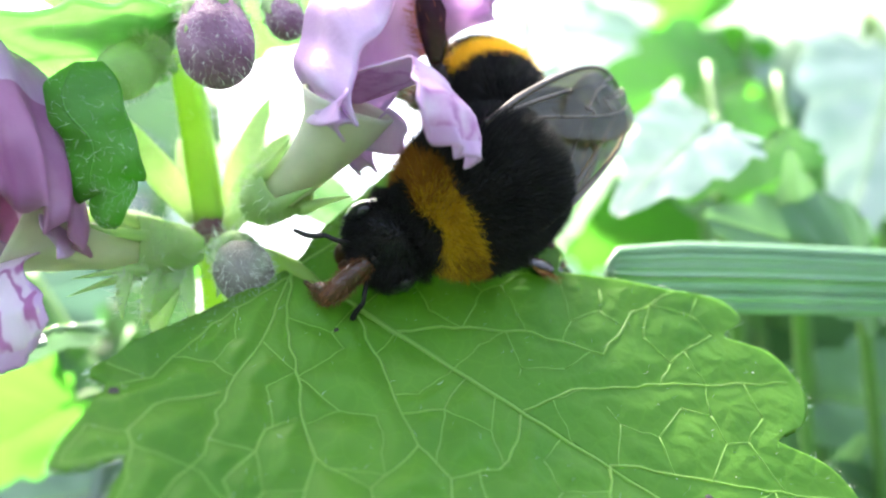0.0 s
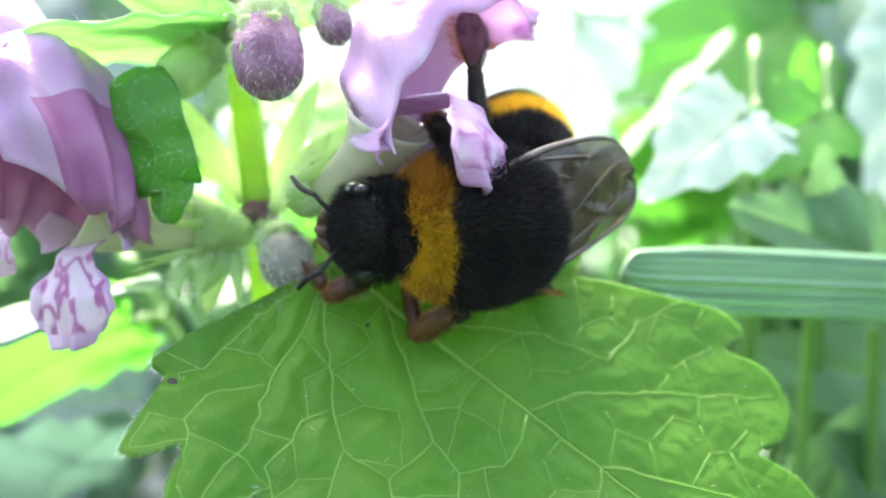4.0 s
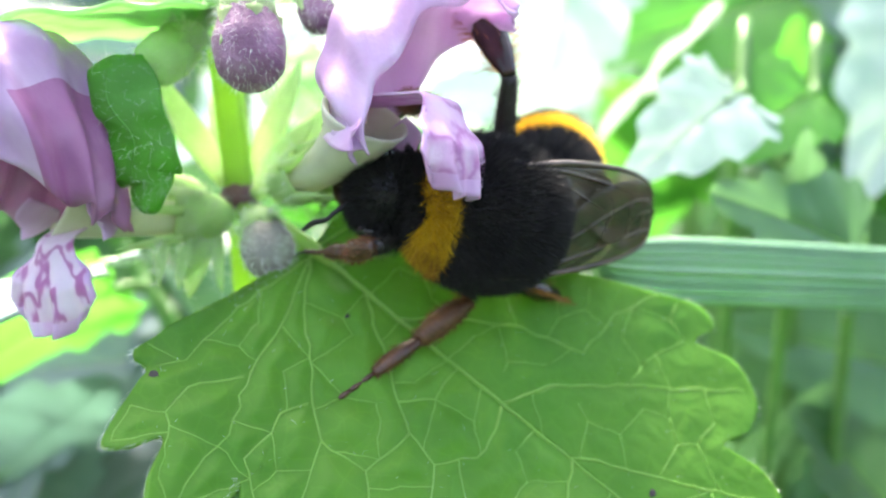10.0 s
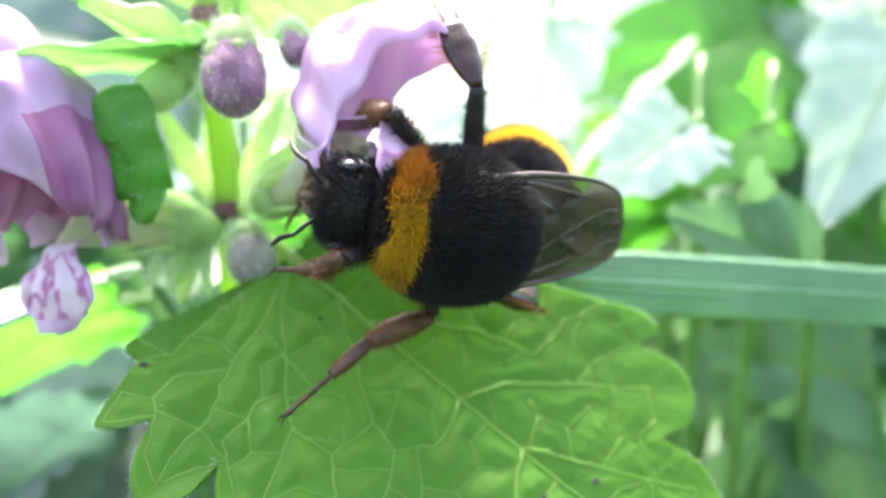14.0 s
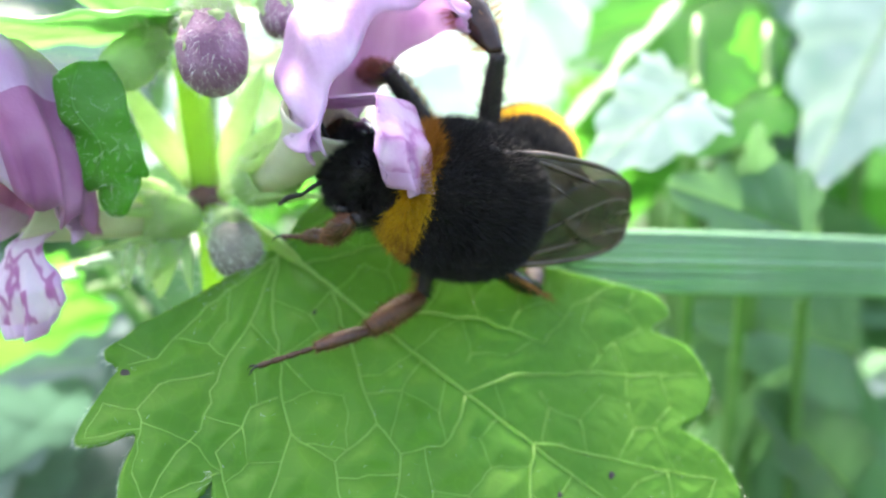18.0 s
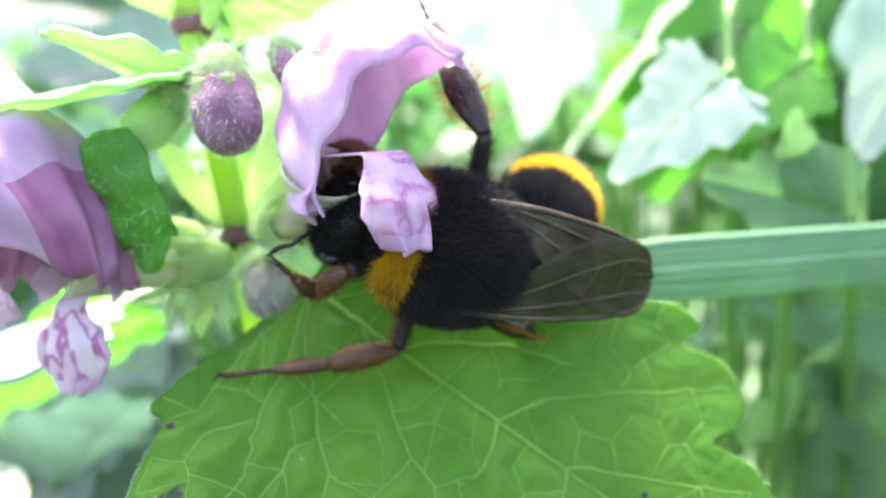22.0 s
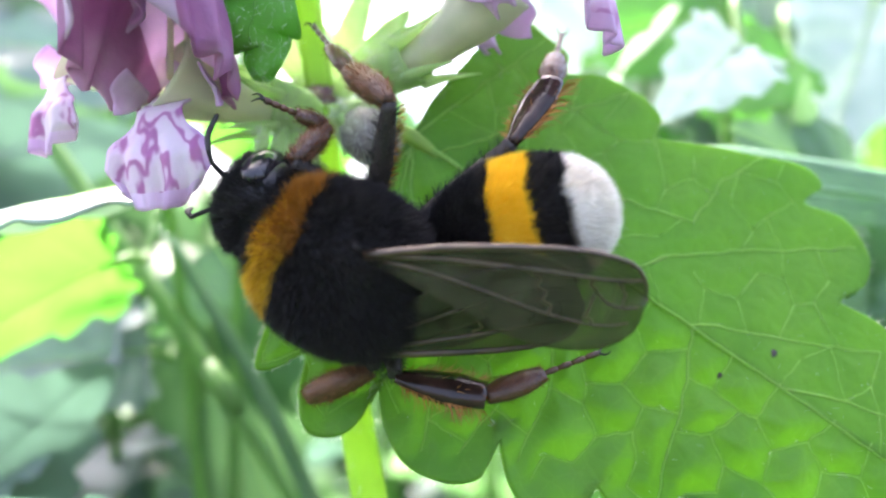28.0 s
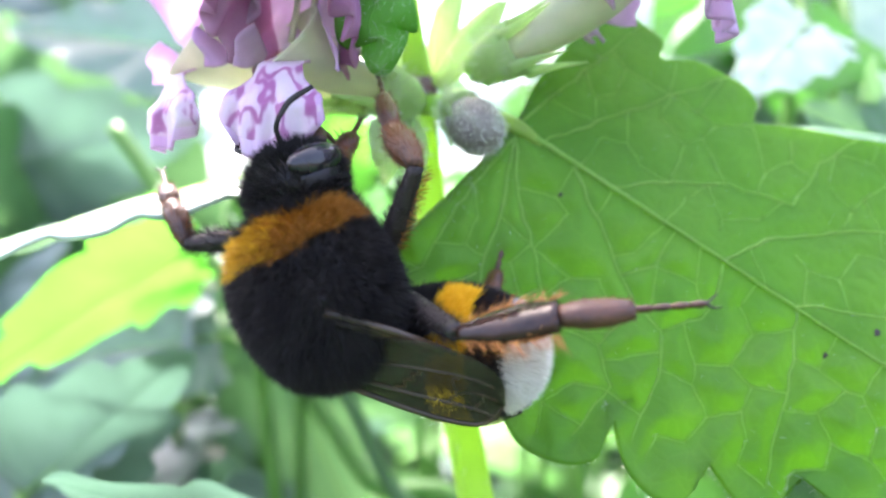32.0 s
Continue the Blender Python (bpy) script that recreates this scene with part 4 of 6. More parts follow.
def undergrowth_plant(x, y, top, seed):
    """A square-stemmed plant with crossed pairs of leaves, rooted in the ground."""
    rng = np.random.RandomState(seed)
    t = thing("leafy_plant", "leafy green plant of the undergrowth behind", "plant", None, "plants behind")
    base = np.array([x, y, ground_at(x, y) - 3])
    tip = np.array([x + rng.uniform(-25, 25), y + rng.uniform(-15, 15), top + HEIGHT])
    line = curve_pts([base, base * 0.55 + tip * 0.45 + np.array([rng.uniform(-8, 8), rng.uniform(-6, 6), 0]), tip], 26)
    part("stem", mesh_of("plant_stem", *tube(line, [1.9, 1.5, 0.8], 8, square=0.6), STEM_FAR), t)
    turn = rng.uniform(0, 3.14)
    z, step = 25, rng.uniform(22, 30)
    d = 0.0
    while d < 190 and tip[2] - d > 40:
        f = (tip[2] - d) / (tip[2] - base[2])
        p = line[min(25, int(round(f * 25)))]
        size = rng.uniform(34, 58) * min(1.0, 0.45 + d / 60)
        for s in (0, math.pi):
            a = turn + s + rng.uniform(-0.25, 0.25)
            al = (math.cos(a), math.sin(a), rng.uniform(-0.75, 0.05))
            ac = (-math.sin(a), math.cos(a), rng.uniform(-0.25, 0.25))
            o = (p[0] + al[0] * 7, p[1] + al[1] * 7, p[2] - HEIGHT - 2)
            add_far_leaf(t, int(rng.choice([0, 1, 2, 3], p=[0.36, 0.30, 0.18, 0.16])), leaf_pose(o, size, al, ac))
            part("leaf_stalk", mesh_of("leaf_stalk", *tube([p, p + np.array([al[0] * 4, al[1] * 4, 0.5]), (o[0] + al[0] * 1.5, o[1] + al[1] * 1.5, o[2] + HEIGHT + al[2] * 1.5)], [0.8, 0.7], 6), STEM_FAR), t)
        turn += math.pi / 2 + rng.uniform(-0.2, 0.2)
        d += step
    return t


DARK, DULL, PALE, LIT, SHEEN = 0, 1, 2, 3, 4
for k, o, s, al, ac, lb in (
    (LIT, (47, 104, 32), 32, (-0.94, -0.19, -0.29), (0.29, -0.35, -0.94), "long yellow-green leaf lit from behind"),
    (SHEEN, (24, 64, 13), 13, (-0.77, -0.31, -0.56), (0.56, -0.35, -0.77), "pale green shiny leaf with scalloped edge and painted sheen"),
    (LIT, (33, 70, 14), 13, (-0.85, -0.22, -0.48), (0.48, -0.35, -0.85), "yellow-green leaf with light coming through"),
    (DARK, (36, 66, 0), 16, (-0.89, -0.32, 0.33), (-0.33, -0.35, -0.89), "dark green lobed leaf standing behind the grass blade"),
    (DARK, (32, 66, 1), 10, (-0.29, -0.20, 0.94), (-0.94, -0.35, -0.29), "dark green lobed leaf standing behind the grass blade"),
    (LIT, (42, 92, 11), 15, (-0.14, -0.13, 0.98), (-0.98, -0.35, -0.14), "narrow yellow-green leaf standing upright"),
    (SHEEN, (52, 128, 23), 36, (-0.97, -0.22, -0.13), (0.13, -0.35, -0.97), "pale leaf with hazy sheen in its colour"),
    (SHEEN, (69, 120, 29), 29, (-0.82, -0.28, -0.51), (0.51, -0.35, -0.82), "pale leaf with hazy sheen in its colour"),
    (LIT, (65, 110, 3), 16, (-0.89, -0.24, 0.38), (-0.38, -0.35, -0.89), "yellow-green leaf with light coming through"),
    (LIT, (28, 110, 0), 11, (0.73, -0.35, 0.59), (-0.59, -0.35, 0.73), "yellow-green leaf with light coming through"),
    (SHEEN, (76, 126, 22), 31, (-0.95, -0.26, -0.19), (0.19, -0.35, -0.95), "pale leaf with hazy sheen in its colour"),
    (SHEEN, (46, 112, 29), 24, (0.86, -0.25, -0.44), (0.44, -0.35, 0.86), "pale leaf with hazy sheen in its colour"),
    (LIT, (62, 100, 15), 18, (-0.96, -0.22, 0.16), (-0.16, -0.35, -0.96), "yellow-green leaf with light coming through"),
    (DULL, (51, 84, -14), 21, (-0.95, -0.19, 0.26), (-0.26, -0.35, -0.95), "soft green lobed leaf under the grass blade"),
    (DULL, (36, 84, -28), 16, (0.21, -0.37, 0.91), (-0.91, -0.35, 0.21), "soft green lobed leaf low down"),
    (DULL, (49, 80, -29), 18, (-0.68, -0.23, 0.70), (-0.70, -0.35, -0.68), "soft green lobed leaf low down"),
    (PALE, (-31, 86, -14), 16, (-0.92, -0.38, -0.04), (0.04, -0.35, -0.92), "shiny leaf low behind the flower, blue-white sky sheen in its colour"),
    (PALE, (-48, 92, -25), 21, (0.71, -0.19, 0.68), (-0.68, -0.35, 0.71), "shiny leaf low behind the flower, blue-white sky sheen in its colour"),
    (PALE, (-49, 84, -28), 23, (0.73, -0.26, 0.63), (-0.63, -0.35, 0.73), "shiny leaf low behind the flower, blue-white sky sheen in its colour"),
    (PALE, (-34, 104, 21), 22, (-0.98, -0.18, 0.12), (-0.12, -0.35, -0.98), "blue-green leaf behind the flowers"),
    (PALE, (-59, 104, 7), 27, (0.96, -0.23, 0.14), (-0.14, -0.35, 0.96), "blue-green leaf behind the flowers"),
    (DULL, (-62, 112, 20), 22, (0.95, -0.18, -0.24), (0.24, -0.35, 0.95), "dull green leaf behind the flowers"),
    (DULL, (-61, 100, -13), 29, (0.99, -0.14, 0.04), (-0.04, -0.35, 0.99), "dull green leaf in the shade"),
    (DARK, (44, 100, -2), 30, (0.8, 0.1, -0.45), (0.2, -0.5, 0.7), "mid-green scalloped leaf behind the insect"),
    (SHEEN, (57, 87, 27), 28, (-0.5, -0.35, -0.75), (0.8, -0.2, -0.4), "pale blue-green shiny leaf with scalloped edge and painted sheen"),
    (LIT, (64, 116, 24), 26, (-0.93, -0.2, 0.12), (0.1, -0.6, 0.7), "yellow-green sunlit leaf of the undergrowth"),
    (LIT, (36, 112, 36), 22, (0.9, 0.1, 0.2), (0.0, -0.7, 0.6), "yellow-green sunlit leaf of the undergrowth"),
    (SHEEN, (-10, 96, 27), 30, (-0.75, -0.2, -0.6), (0.55, -0.6, -0.5), "large pale leaf with white sheen in its colour"),
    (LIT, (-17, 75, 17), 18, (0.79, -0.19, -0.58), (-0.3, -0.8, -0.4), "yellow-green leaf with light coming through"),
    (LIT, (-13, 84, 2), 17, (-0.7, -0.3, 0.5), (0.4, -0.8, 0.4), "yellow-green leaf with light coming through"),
    (SHEEN, (15, 92, 30), 22, (-0.2, -0.1, -0.9), (0.9, -0.1, -0.3), "large pale leaf with white sheen in its colour"),
    (SHEEN, (34, 104, 24), 28, (-0.7, -0.3, -0.55), (0.5, -0.6, 0.6), "blue-green leaf with soft light in its colour"),
    (SHEEN, (25, 118, 46), 34, (0.9, -0.2, -0.25), (0.2, -0.6, -0.75), "pale leaf with bright sheen in its colour"),
    (SHEEN, (66, 124, 46), 44, (-0.8, -0.3, -0.4), (0.4, -0.6, 0.6), "pale leaf with hazy sheen in its colour"),
    (SHEEN, (48, 130, 56), 40, (0.6, -0.3, -0.7), (0.7, -0.5, 0.4), "pale leaf with hazy sheen in its colour"),
    (SHEEN, (26, 130, 46), 46, (0.6, -0.2, -0.55), (0.5, -0.75, 0.4), "broad pale leaf with hazy light in its colour"),
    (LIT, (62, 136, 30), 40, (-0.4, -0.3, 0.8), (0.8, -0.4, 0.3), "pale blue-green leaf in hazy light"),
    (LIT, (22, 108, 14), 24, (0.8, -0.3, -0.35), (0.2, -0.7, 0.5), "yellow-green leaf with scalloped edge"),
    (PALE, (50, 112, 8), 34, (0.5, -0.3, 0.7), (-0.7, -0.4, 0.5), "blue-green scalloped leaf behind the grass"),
    (PALE, (-40, 92, -8), 28, (-0.3, -0.4, -0.85), (0.85, -0.4, -0.1), "shiny leaf low behind the flower, blue-white sky sheen in its colour"),
    (PALE, (-58, 100, -6), 30, (0.2, -0.4, -0.8), (0.8, -0.3, 0.3), "shiny leaf low behind the flower, blue-white sky sheen in its colour"),
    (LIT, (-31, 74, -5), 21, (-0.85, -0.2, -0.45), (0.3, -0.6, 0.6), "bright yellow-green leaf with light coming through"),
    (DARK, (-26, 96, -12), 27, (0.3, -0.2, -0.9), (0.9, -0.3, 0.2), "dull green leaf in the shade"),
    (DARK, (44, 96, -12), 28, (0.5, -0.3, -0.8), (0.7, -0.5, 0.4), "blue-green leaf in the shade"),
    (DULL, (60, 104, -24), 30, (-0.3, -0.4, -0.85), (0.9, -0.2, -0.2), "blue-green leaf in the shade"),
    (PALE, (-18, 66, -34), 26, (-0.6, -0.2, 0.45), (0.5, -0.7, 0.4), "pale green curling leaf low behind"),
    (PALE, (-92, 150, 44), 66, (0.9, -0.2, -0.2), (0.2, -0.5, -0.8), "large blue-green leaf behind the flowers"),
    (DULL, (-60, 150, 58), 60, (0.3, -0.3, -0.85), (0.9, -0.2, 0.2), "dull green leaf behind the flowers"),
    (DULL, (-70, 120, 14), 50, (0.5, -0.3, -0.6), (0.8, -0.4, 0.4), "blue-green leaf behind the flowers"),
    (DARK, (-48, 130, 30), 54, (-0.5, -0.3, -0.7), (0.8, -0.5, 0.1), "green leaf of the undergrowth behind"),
    (PALE, (-36, 120, -30), 46, (0.6, -0.3, -0.6), (0.6, -0.6, 0.3), "shiny leaf low down, blue-white sky sheen in its colour"),
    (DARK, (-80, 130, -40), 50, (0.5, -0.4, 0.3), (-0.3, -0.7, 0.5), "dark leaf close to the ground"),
    (SHEEN, (78, 104, 30), 36, (-0.7, -0.1, 0.3), (0.3, -0.6, 0.6), "pale leaf at the back with sheen in its colour"),
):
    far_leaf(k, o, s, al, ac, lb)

# a second layer of smaller leaves closes the gaps on both sides
rng = np.random.RandomState(63)
for i in range(26):
    left = i % 2 == 0
    x = rng.uniform(-92, -22) if left else rng.uniform(30, 88)
    y, z = rng.uniform(98, 132), rng.uniform(-48, 2) if left else rng.uniform(-52, -4)
    a = rng.uniform(0, 6.28)
    k = int(rng.choice([PALE, DULL, DARK, LIT], p=[0.5, 0.2, 0.2, 0.1] if left else [0.25, 0.35, 0.25, 0.15]))
    lb = ("dark green scalloped leaf in the undergrowth", "dull green scalloped leaf in the undergrowth", "blue-green shiny leaf in the undergrowth", "yellow-green leaf in the undergrowth")[k]
    far_leaf(k, (x, y, z), rng.uniform(20, 32), (math.cos(a), -0.35, 0.75 * math.sin(a)), (-math.sin(a), -0.4, math.cos(a)), lb)

# leaves further up and back, the hazy light put into their pale colours
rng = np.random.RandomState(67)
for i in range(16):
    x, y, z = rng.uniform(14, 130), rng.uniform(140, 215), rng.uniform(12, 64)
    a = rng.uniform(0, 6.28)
    k = (SHEEN, LIT, SHEEN, LIT)[i % 4]
    lb = {SHEEN: "pale leaf with hazy sheen in its colour", LIT: "yellow-green leaf with light coming through", PALE: "blue-green leaf in hazy light"}[k]
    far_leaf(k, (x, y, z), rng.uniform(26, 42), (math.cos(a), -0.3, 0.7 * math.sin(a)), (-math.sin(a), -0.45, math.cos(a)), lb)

rng = np.random.RandomState(77)
for i in range(44):
    y = 120 + 330 * (i / 43.0) ** 1.15
    side = -1 if i % 2 else 1
    x = side * rng.uniform(4, 26 + 0.62 * y) - 4
    undergrowth_plant(x, y + rng.uniform(-12, 12), (rng.uniform(-0.25, 0.07) if x < 0 else rng.uniform(-0.32, -0.04)) * y, 200 + i)

# undergrowth all round: small leaves without number, low about the plant and higher behind it
rng = np.random.RandomState(91)
N_FAR, N_LOW = 15000, 17000
n = N_FAR + N_LOW
ys = rng.uniform(420, 1050, n)
xs = rng.uniform(-1, 1, n) * 1050
zs = (330 + 0.06 * ys) * rng.uniform(0, 1, n) ** 0.8
ring, turn = 1400 * np.sqrt(rng.uniform(0, 1, n)), rng.uniform(0, 6.28, n)
low = np.arange(n) >= N_FAR
xs = np.where(low, ring * np.cos(turn), xs)
ys = np.where(low, 330 + ring * np.sin(turn), ys)
zs = np.where(low, rng.uniform(5, 120, n), zs)
edge_fade = np.clip((1350 - np.hypot(xs, ys - 330)) / 500, 0.12, 1)
zs = zs * edge_fade
ang, tilt, size = rng.uniform(0, 6.28, n), rng.uniform(-0.8, 0.3, n), rng.uniform(22, 46, n)[:, None]
al = np.stack([np.cos(ang), np.sin(ang), tilt], 1)
al /= np.linalg.norm(al, axis=1)[:, None]
ac = np.stack([-np.sin(ang), np.cos(ang), rng.uniform(-0.3, 0.3, n)], 1)
up = np.cross(al, ac)
c = np.stack([xs, ys, zs], 1)
fv = np.stack([c, c + al * size * 0.3 + ac * size * 0.36 + up * 2, c + al * size * 0.3 - ac * size * 0.36 + up * 2, c + al * size * 0.65 + ac * size * 0.26 + up, c + al * size * 0.65 - ac * size * 0.26 + up, c + al * size - up * size * 0.12, c + al * size * 0.4 - up * 1.5], 1).reshape(-1, 3)
corner = np.array([(0, 6, 1), (0, 2, 6), (1, 6, 3), (2, 4, 6), (3, 6, 5), (4, 5, 6)])
ff = (np.arange(n)[:, None, None] * 7 + corner).reshape(-1, 3)
tagged(new("undergrowth", mesh_of("undergrowth", fv, ff, LEAF_SHADED)), "dense green undergrowth further behind", "undergrowth", kind="stuff")


def stalk(name, label, ctrl, radii, mat, category="plant stem", flat=1.0):
    pts = np.array([(x, y, z + HEIGHT) for x, y, z in ctrl], float)
    t = thing(name, label, category)
    line = curve_pts(pts, 40)
    part("stalk", mesh_of(name, *tube(line, radii, 10, flat=flat), mat), t)
    if category == "plant stem":
        for i in (7, 16, 26):
            part("stem_joint", mesh_of("stem_joint", *tube(line[i - 1:i + 2], [radii[1] * 1.1, radii[1] * 1.45, radii[1] * 1.1], 10), mat), t)
    elif flat < 1:
        part("rib", mesh_of("grass_rib", *tube(line + np.array([0, -0.45, 0.1]), [0.08, 0.22, 0.2], 5), GRASS), t)
    return t


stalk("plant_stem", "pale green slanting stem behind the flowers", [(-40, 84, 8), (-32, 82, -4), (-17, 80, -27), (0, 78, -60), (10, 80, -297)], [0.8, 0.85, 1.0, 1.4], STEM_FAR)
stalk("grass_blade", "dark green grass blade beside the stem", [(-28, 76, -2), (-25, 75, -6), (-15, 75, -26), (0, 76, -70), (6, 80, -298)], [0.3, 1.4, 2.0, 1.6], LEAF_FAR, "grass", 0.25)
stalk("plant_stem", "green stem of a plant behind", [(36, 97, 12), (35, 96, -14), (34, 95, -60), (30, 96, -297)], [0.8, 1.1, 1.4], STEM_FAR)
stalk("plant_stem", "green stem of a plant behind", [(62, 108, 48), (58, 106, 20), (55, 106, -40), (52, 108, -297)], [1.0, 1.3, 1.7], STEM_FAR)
stalk("dead_stalk", "brown dead stalk on the ground", [(-120, 210, -60), (-60, 200, -48), (-30, 196, -44)], [2.2, 1.8, 1.2], TWIG, "dead stalk")
# ---- the bumblebee: x forwards, y to its left, z up its back; millimetres ----
FUR_BLACK = solid("fur_black", [(0.3, (0.010, 0.010, 0.012)), (0.7, (0.027, 0.025, 0.025))], 500.0, 0.6, spec=0.22)
# collar fur in two colours: brown-orange holds its shade, gold its sunlight
FUR_COLLAR_SHADED = solid("fur_orange_shaded", [(0.3, (0.17, 0.068, 0.008)), (0.7, (0.37, 0.16, 0.018))], 500.0, 0.6, spec=0.3)
FUR_COLLAR_LIT = solid("fur_collar_lit", [(0.3, (0.42, 0.24, 0.008)), (0.7, (0.74, 0.47, 0.022))], 500.0, 0.6, spec=0.3)
FUR_YELLOW = solid("fur_yellow", [(0.3, (0.76, 0.46, 0.012)), (0.7, (0.94, 0.66, 0.045))], 500.0, 0.6, spec=0.3)
FUR_WHITE = solid("fur_white", [(0.3, (0.70, 0.66, 0.58)), (0.7, (0.88, 0.86, 0.82))], 500.0, 0.6, spec=0.3)
FUR_RUST = solid("fur_rust", [(0.3, (0.22, 0.075, 0.013)), (0.7, (0.46, 0.20, 0.036))], 500.0, 0.6)
SHELL = solid("shell_black", [(0.3, (0.006, 0.006, 0.008)), (0.7, (0.016, 0.015, 0.017))], 900.0, 0.32, 0.0, 0.3, 4000.0, spec=0.3)
LEG_BROWN = solid("leg_brown", [(0.3, (0.028, 0.011, 0.006)), (0.7, (0.09, 0.034, 0.014))], 700.0, 0.4, 0.0, 0.3, 5000.0)
LEG_FUR = solid("leg_fur_brown", [(0.3, (0.09, 0.032, 0.012)), (0.7, (0.24, 0.09, 0.03))], 500.0, 0.6)
LEG_DARK = solid("leg_dark", [(0.3, (0.008, 0.007, 0.007)), (0.7, (0.022, 0.015, 0.013))], 700.0, 0.6, 0.0, 0.3, 5000.0)
LEG_SHINY = solid("leg_shiny_black", [(0.3, (0.010, 0.007, 0.006)), (0.7, (0.04, 0.02, 0.014))], 700.0, 0.17, 0.0, 0.4, 1100.0, spec=0.28, coat=0.04)
LEG_RUSTY = solid("leg_rusty_brown", [(0.3, (0.045, 0.018, 0.007)), (0.7, (0.13, 0.055, 0.018))], 700.0, 0.5, 0.0, 0.3, 5000.0)
EYE_MAT = solid("eye_black", [(0.3, (0.008, 0.008, 0.01)), (0.7, (0.02, 0.02, 0.024))], 900.0, 0.16, 0.0, 0.15, 3000.0, spec=0.5)
WING_VEIN = solid("wing_vein", [(0.3, (0.02, 0.013, 0.008)), (0.7, (0.07, 0.045, 0.025))], 700.0, 0.35)
WING = bpy.data.materials.new("wing_membrane")
WING.use_nodes = True
wnod, wlin = links_of(WING)
wcol, _ = noise_ramp(WING, 400.0, [(0.3, (0.03, 0.027, 0.018)), (0.7, (0.09, 0.082, 0.056))])
wnod["Principled BSDF"].inputs["Roughness"].default_value = 0.12
wlin.new(wcol, wnod["Principled BSDF"].inputs["Base Color"])
wtr = wnod.new("ShaderNodeBsdfTransparent")
wtr.inputs["Color"].default_value = (0.68, 0.64, 0.52, 1)
wmix = wnod.new("ShaderNodeMixShader")
wmix.inputs["Fac"].default_value = 0.4
wlin.new(wtr.outputs[0], wmix.inputs[1])
wlin.new(wnod["Principled BSDF"].outputs[0], wmix.inputs[2])
wlin.new(wmix.outputs[0], wnod["Material Output"].inputs["Surface"])
wlin.new(bump_of(WING, 700.0, 0.6, 0.0004), wnod["Principled BSDF"].inputs["Normal"])


def ball(c, r, nu=28, nv=20, shape=None):
    """An ovoid about c with radii r, its poles on the x axis; shape(x01) scales the section."""
    verts, faces = [], []
    for i in range(nu + 1):
        a = math.pi * i / nu
        k = math.sin(a) * (shape(i / nu) if shape else 1.0)
        for j in range(nv):
            b = 2 * math.pi * j / nv
            verts.append((c[0] + r[0] * math.cos(a), c[1] + r[1] * k * math.cos(b), c[2] + r[2] * k * math.sin(b)))
    for i in range(nu):
        for j in range(nv):
            faces.append((i * nv + j, (i + 1) * nv + j, (i + 1) * nv + (j + 1) % nv, i * nv + (j + 1) % nv))
    return verts, faces


bee = thing("bumblebee", "large black bumblebee with orange collar, yellow band and white tail", "bumblebee")
rng = np.random.RandomState(41)


def furred(owner, surf, centre, groups, count, length, sweep):
    """Fur over surf, split by groups: (name, material, test, label)."""
    p, n = surface_samples(*surf, count, rng)
    n = np.sign(((p - np.array(centre)) * n).sum(1))[:, None] * n
    done = np.zeros(len(p), bool)
    for name, mat, test, label in groups:
        k = np.array([test(x) for x in p]) & ~done
        done |= k
        if k.any():
            part(name, mesh_of(name, *hairs(p[k], n[k] + np.array(sweep), length, 0.034, rng, 0.25, 0.22), mat, smooth=False), owner, label, "stuff")


def tinted(me, test, mats):
    """Gives the skin under a band of fur the colour of that band."""
    for m in mats:
        me.materials.append(m)
    for f in me.polygons:
        f.material_index = test(np.array(f.center) * 1000)
    return me


th_surf = ball((0, 0, 0), (4.4, 4.0, 3.7), 44, 40, lambda s: max(math.sin(s * math.pi), 0.02) ** -0.28)
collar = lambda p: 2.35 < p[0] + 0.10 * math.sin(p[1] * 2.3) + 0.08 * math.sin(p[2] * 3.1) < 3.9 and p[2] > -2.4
# middle of the collar, where the sunlit gold is painted
collar_lit = lambda p: collar(p) and -1.0 < p[1] < 2.6 and p[2] > -0.5
thorax = part("thorax", tinted(mesh_of("bee_thorax", *th_surf, SHELL), lambda p: 2 if collar_lit(p) else int(collar(p)), [FUR_COLLAR_SHADED, FUR_COLLAR_LIT]), bee)
furred(thorax, th_surf, (0, 0, 0), [("collar_fur", FUR_COLLAR_LIT, lambda p: collar(p) and -1.0 < p[1] + rng.normal(0, 0.8) < 2.6 and p[2] + rng.normal(0, 0.5) > -0.5, "golden fur collar, sunlight put into its colour"), ("collar_fur", FUR_COLLAR_SHADED, collar, "brown-orange end of the collar, shade put into its colour"), ("thorax_fur", FUR_BLACK, lambda p: True, "black thorax fur")], 62000, 0.82, (-0.55, 0, 0.1))

hd_surf = ball((5.3, 0, -1.6), (1.95, 2.55, 2.45), 24, 22)
bee_head = part("head", mesh_of("bee_head", *hd_surf, SHELL), bee)
furred(bee_head, hd_surf, (5.3, 0, -1.6), [("head_fur", FUR_BLACK, lambda p: abs(p[1]) < 2.15 or p[2] < -3.0 or p[0] < 4.8, "black head fur")], 14000, 0.75, (0.35, 0, 0.1))
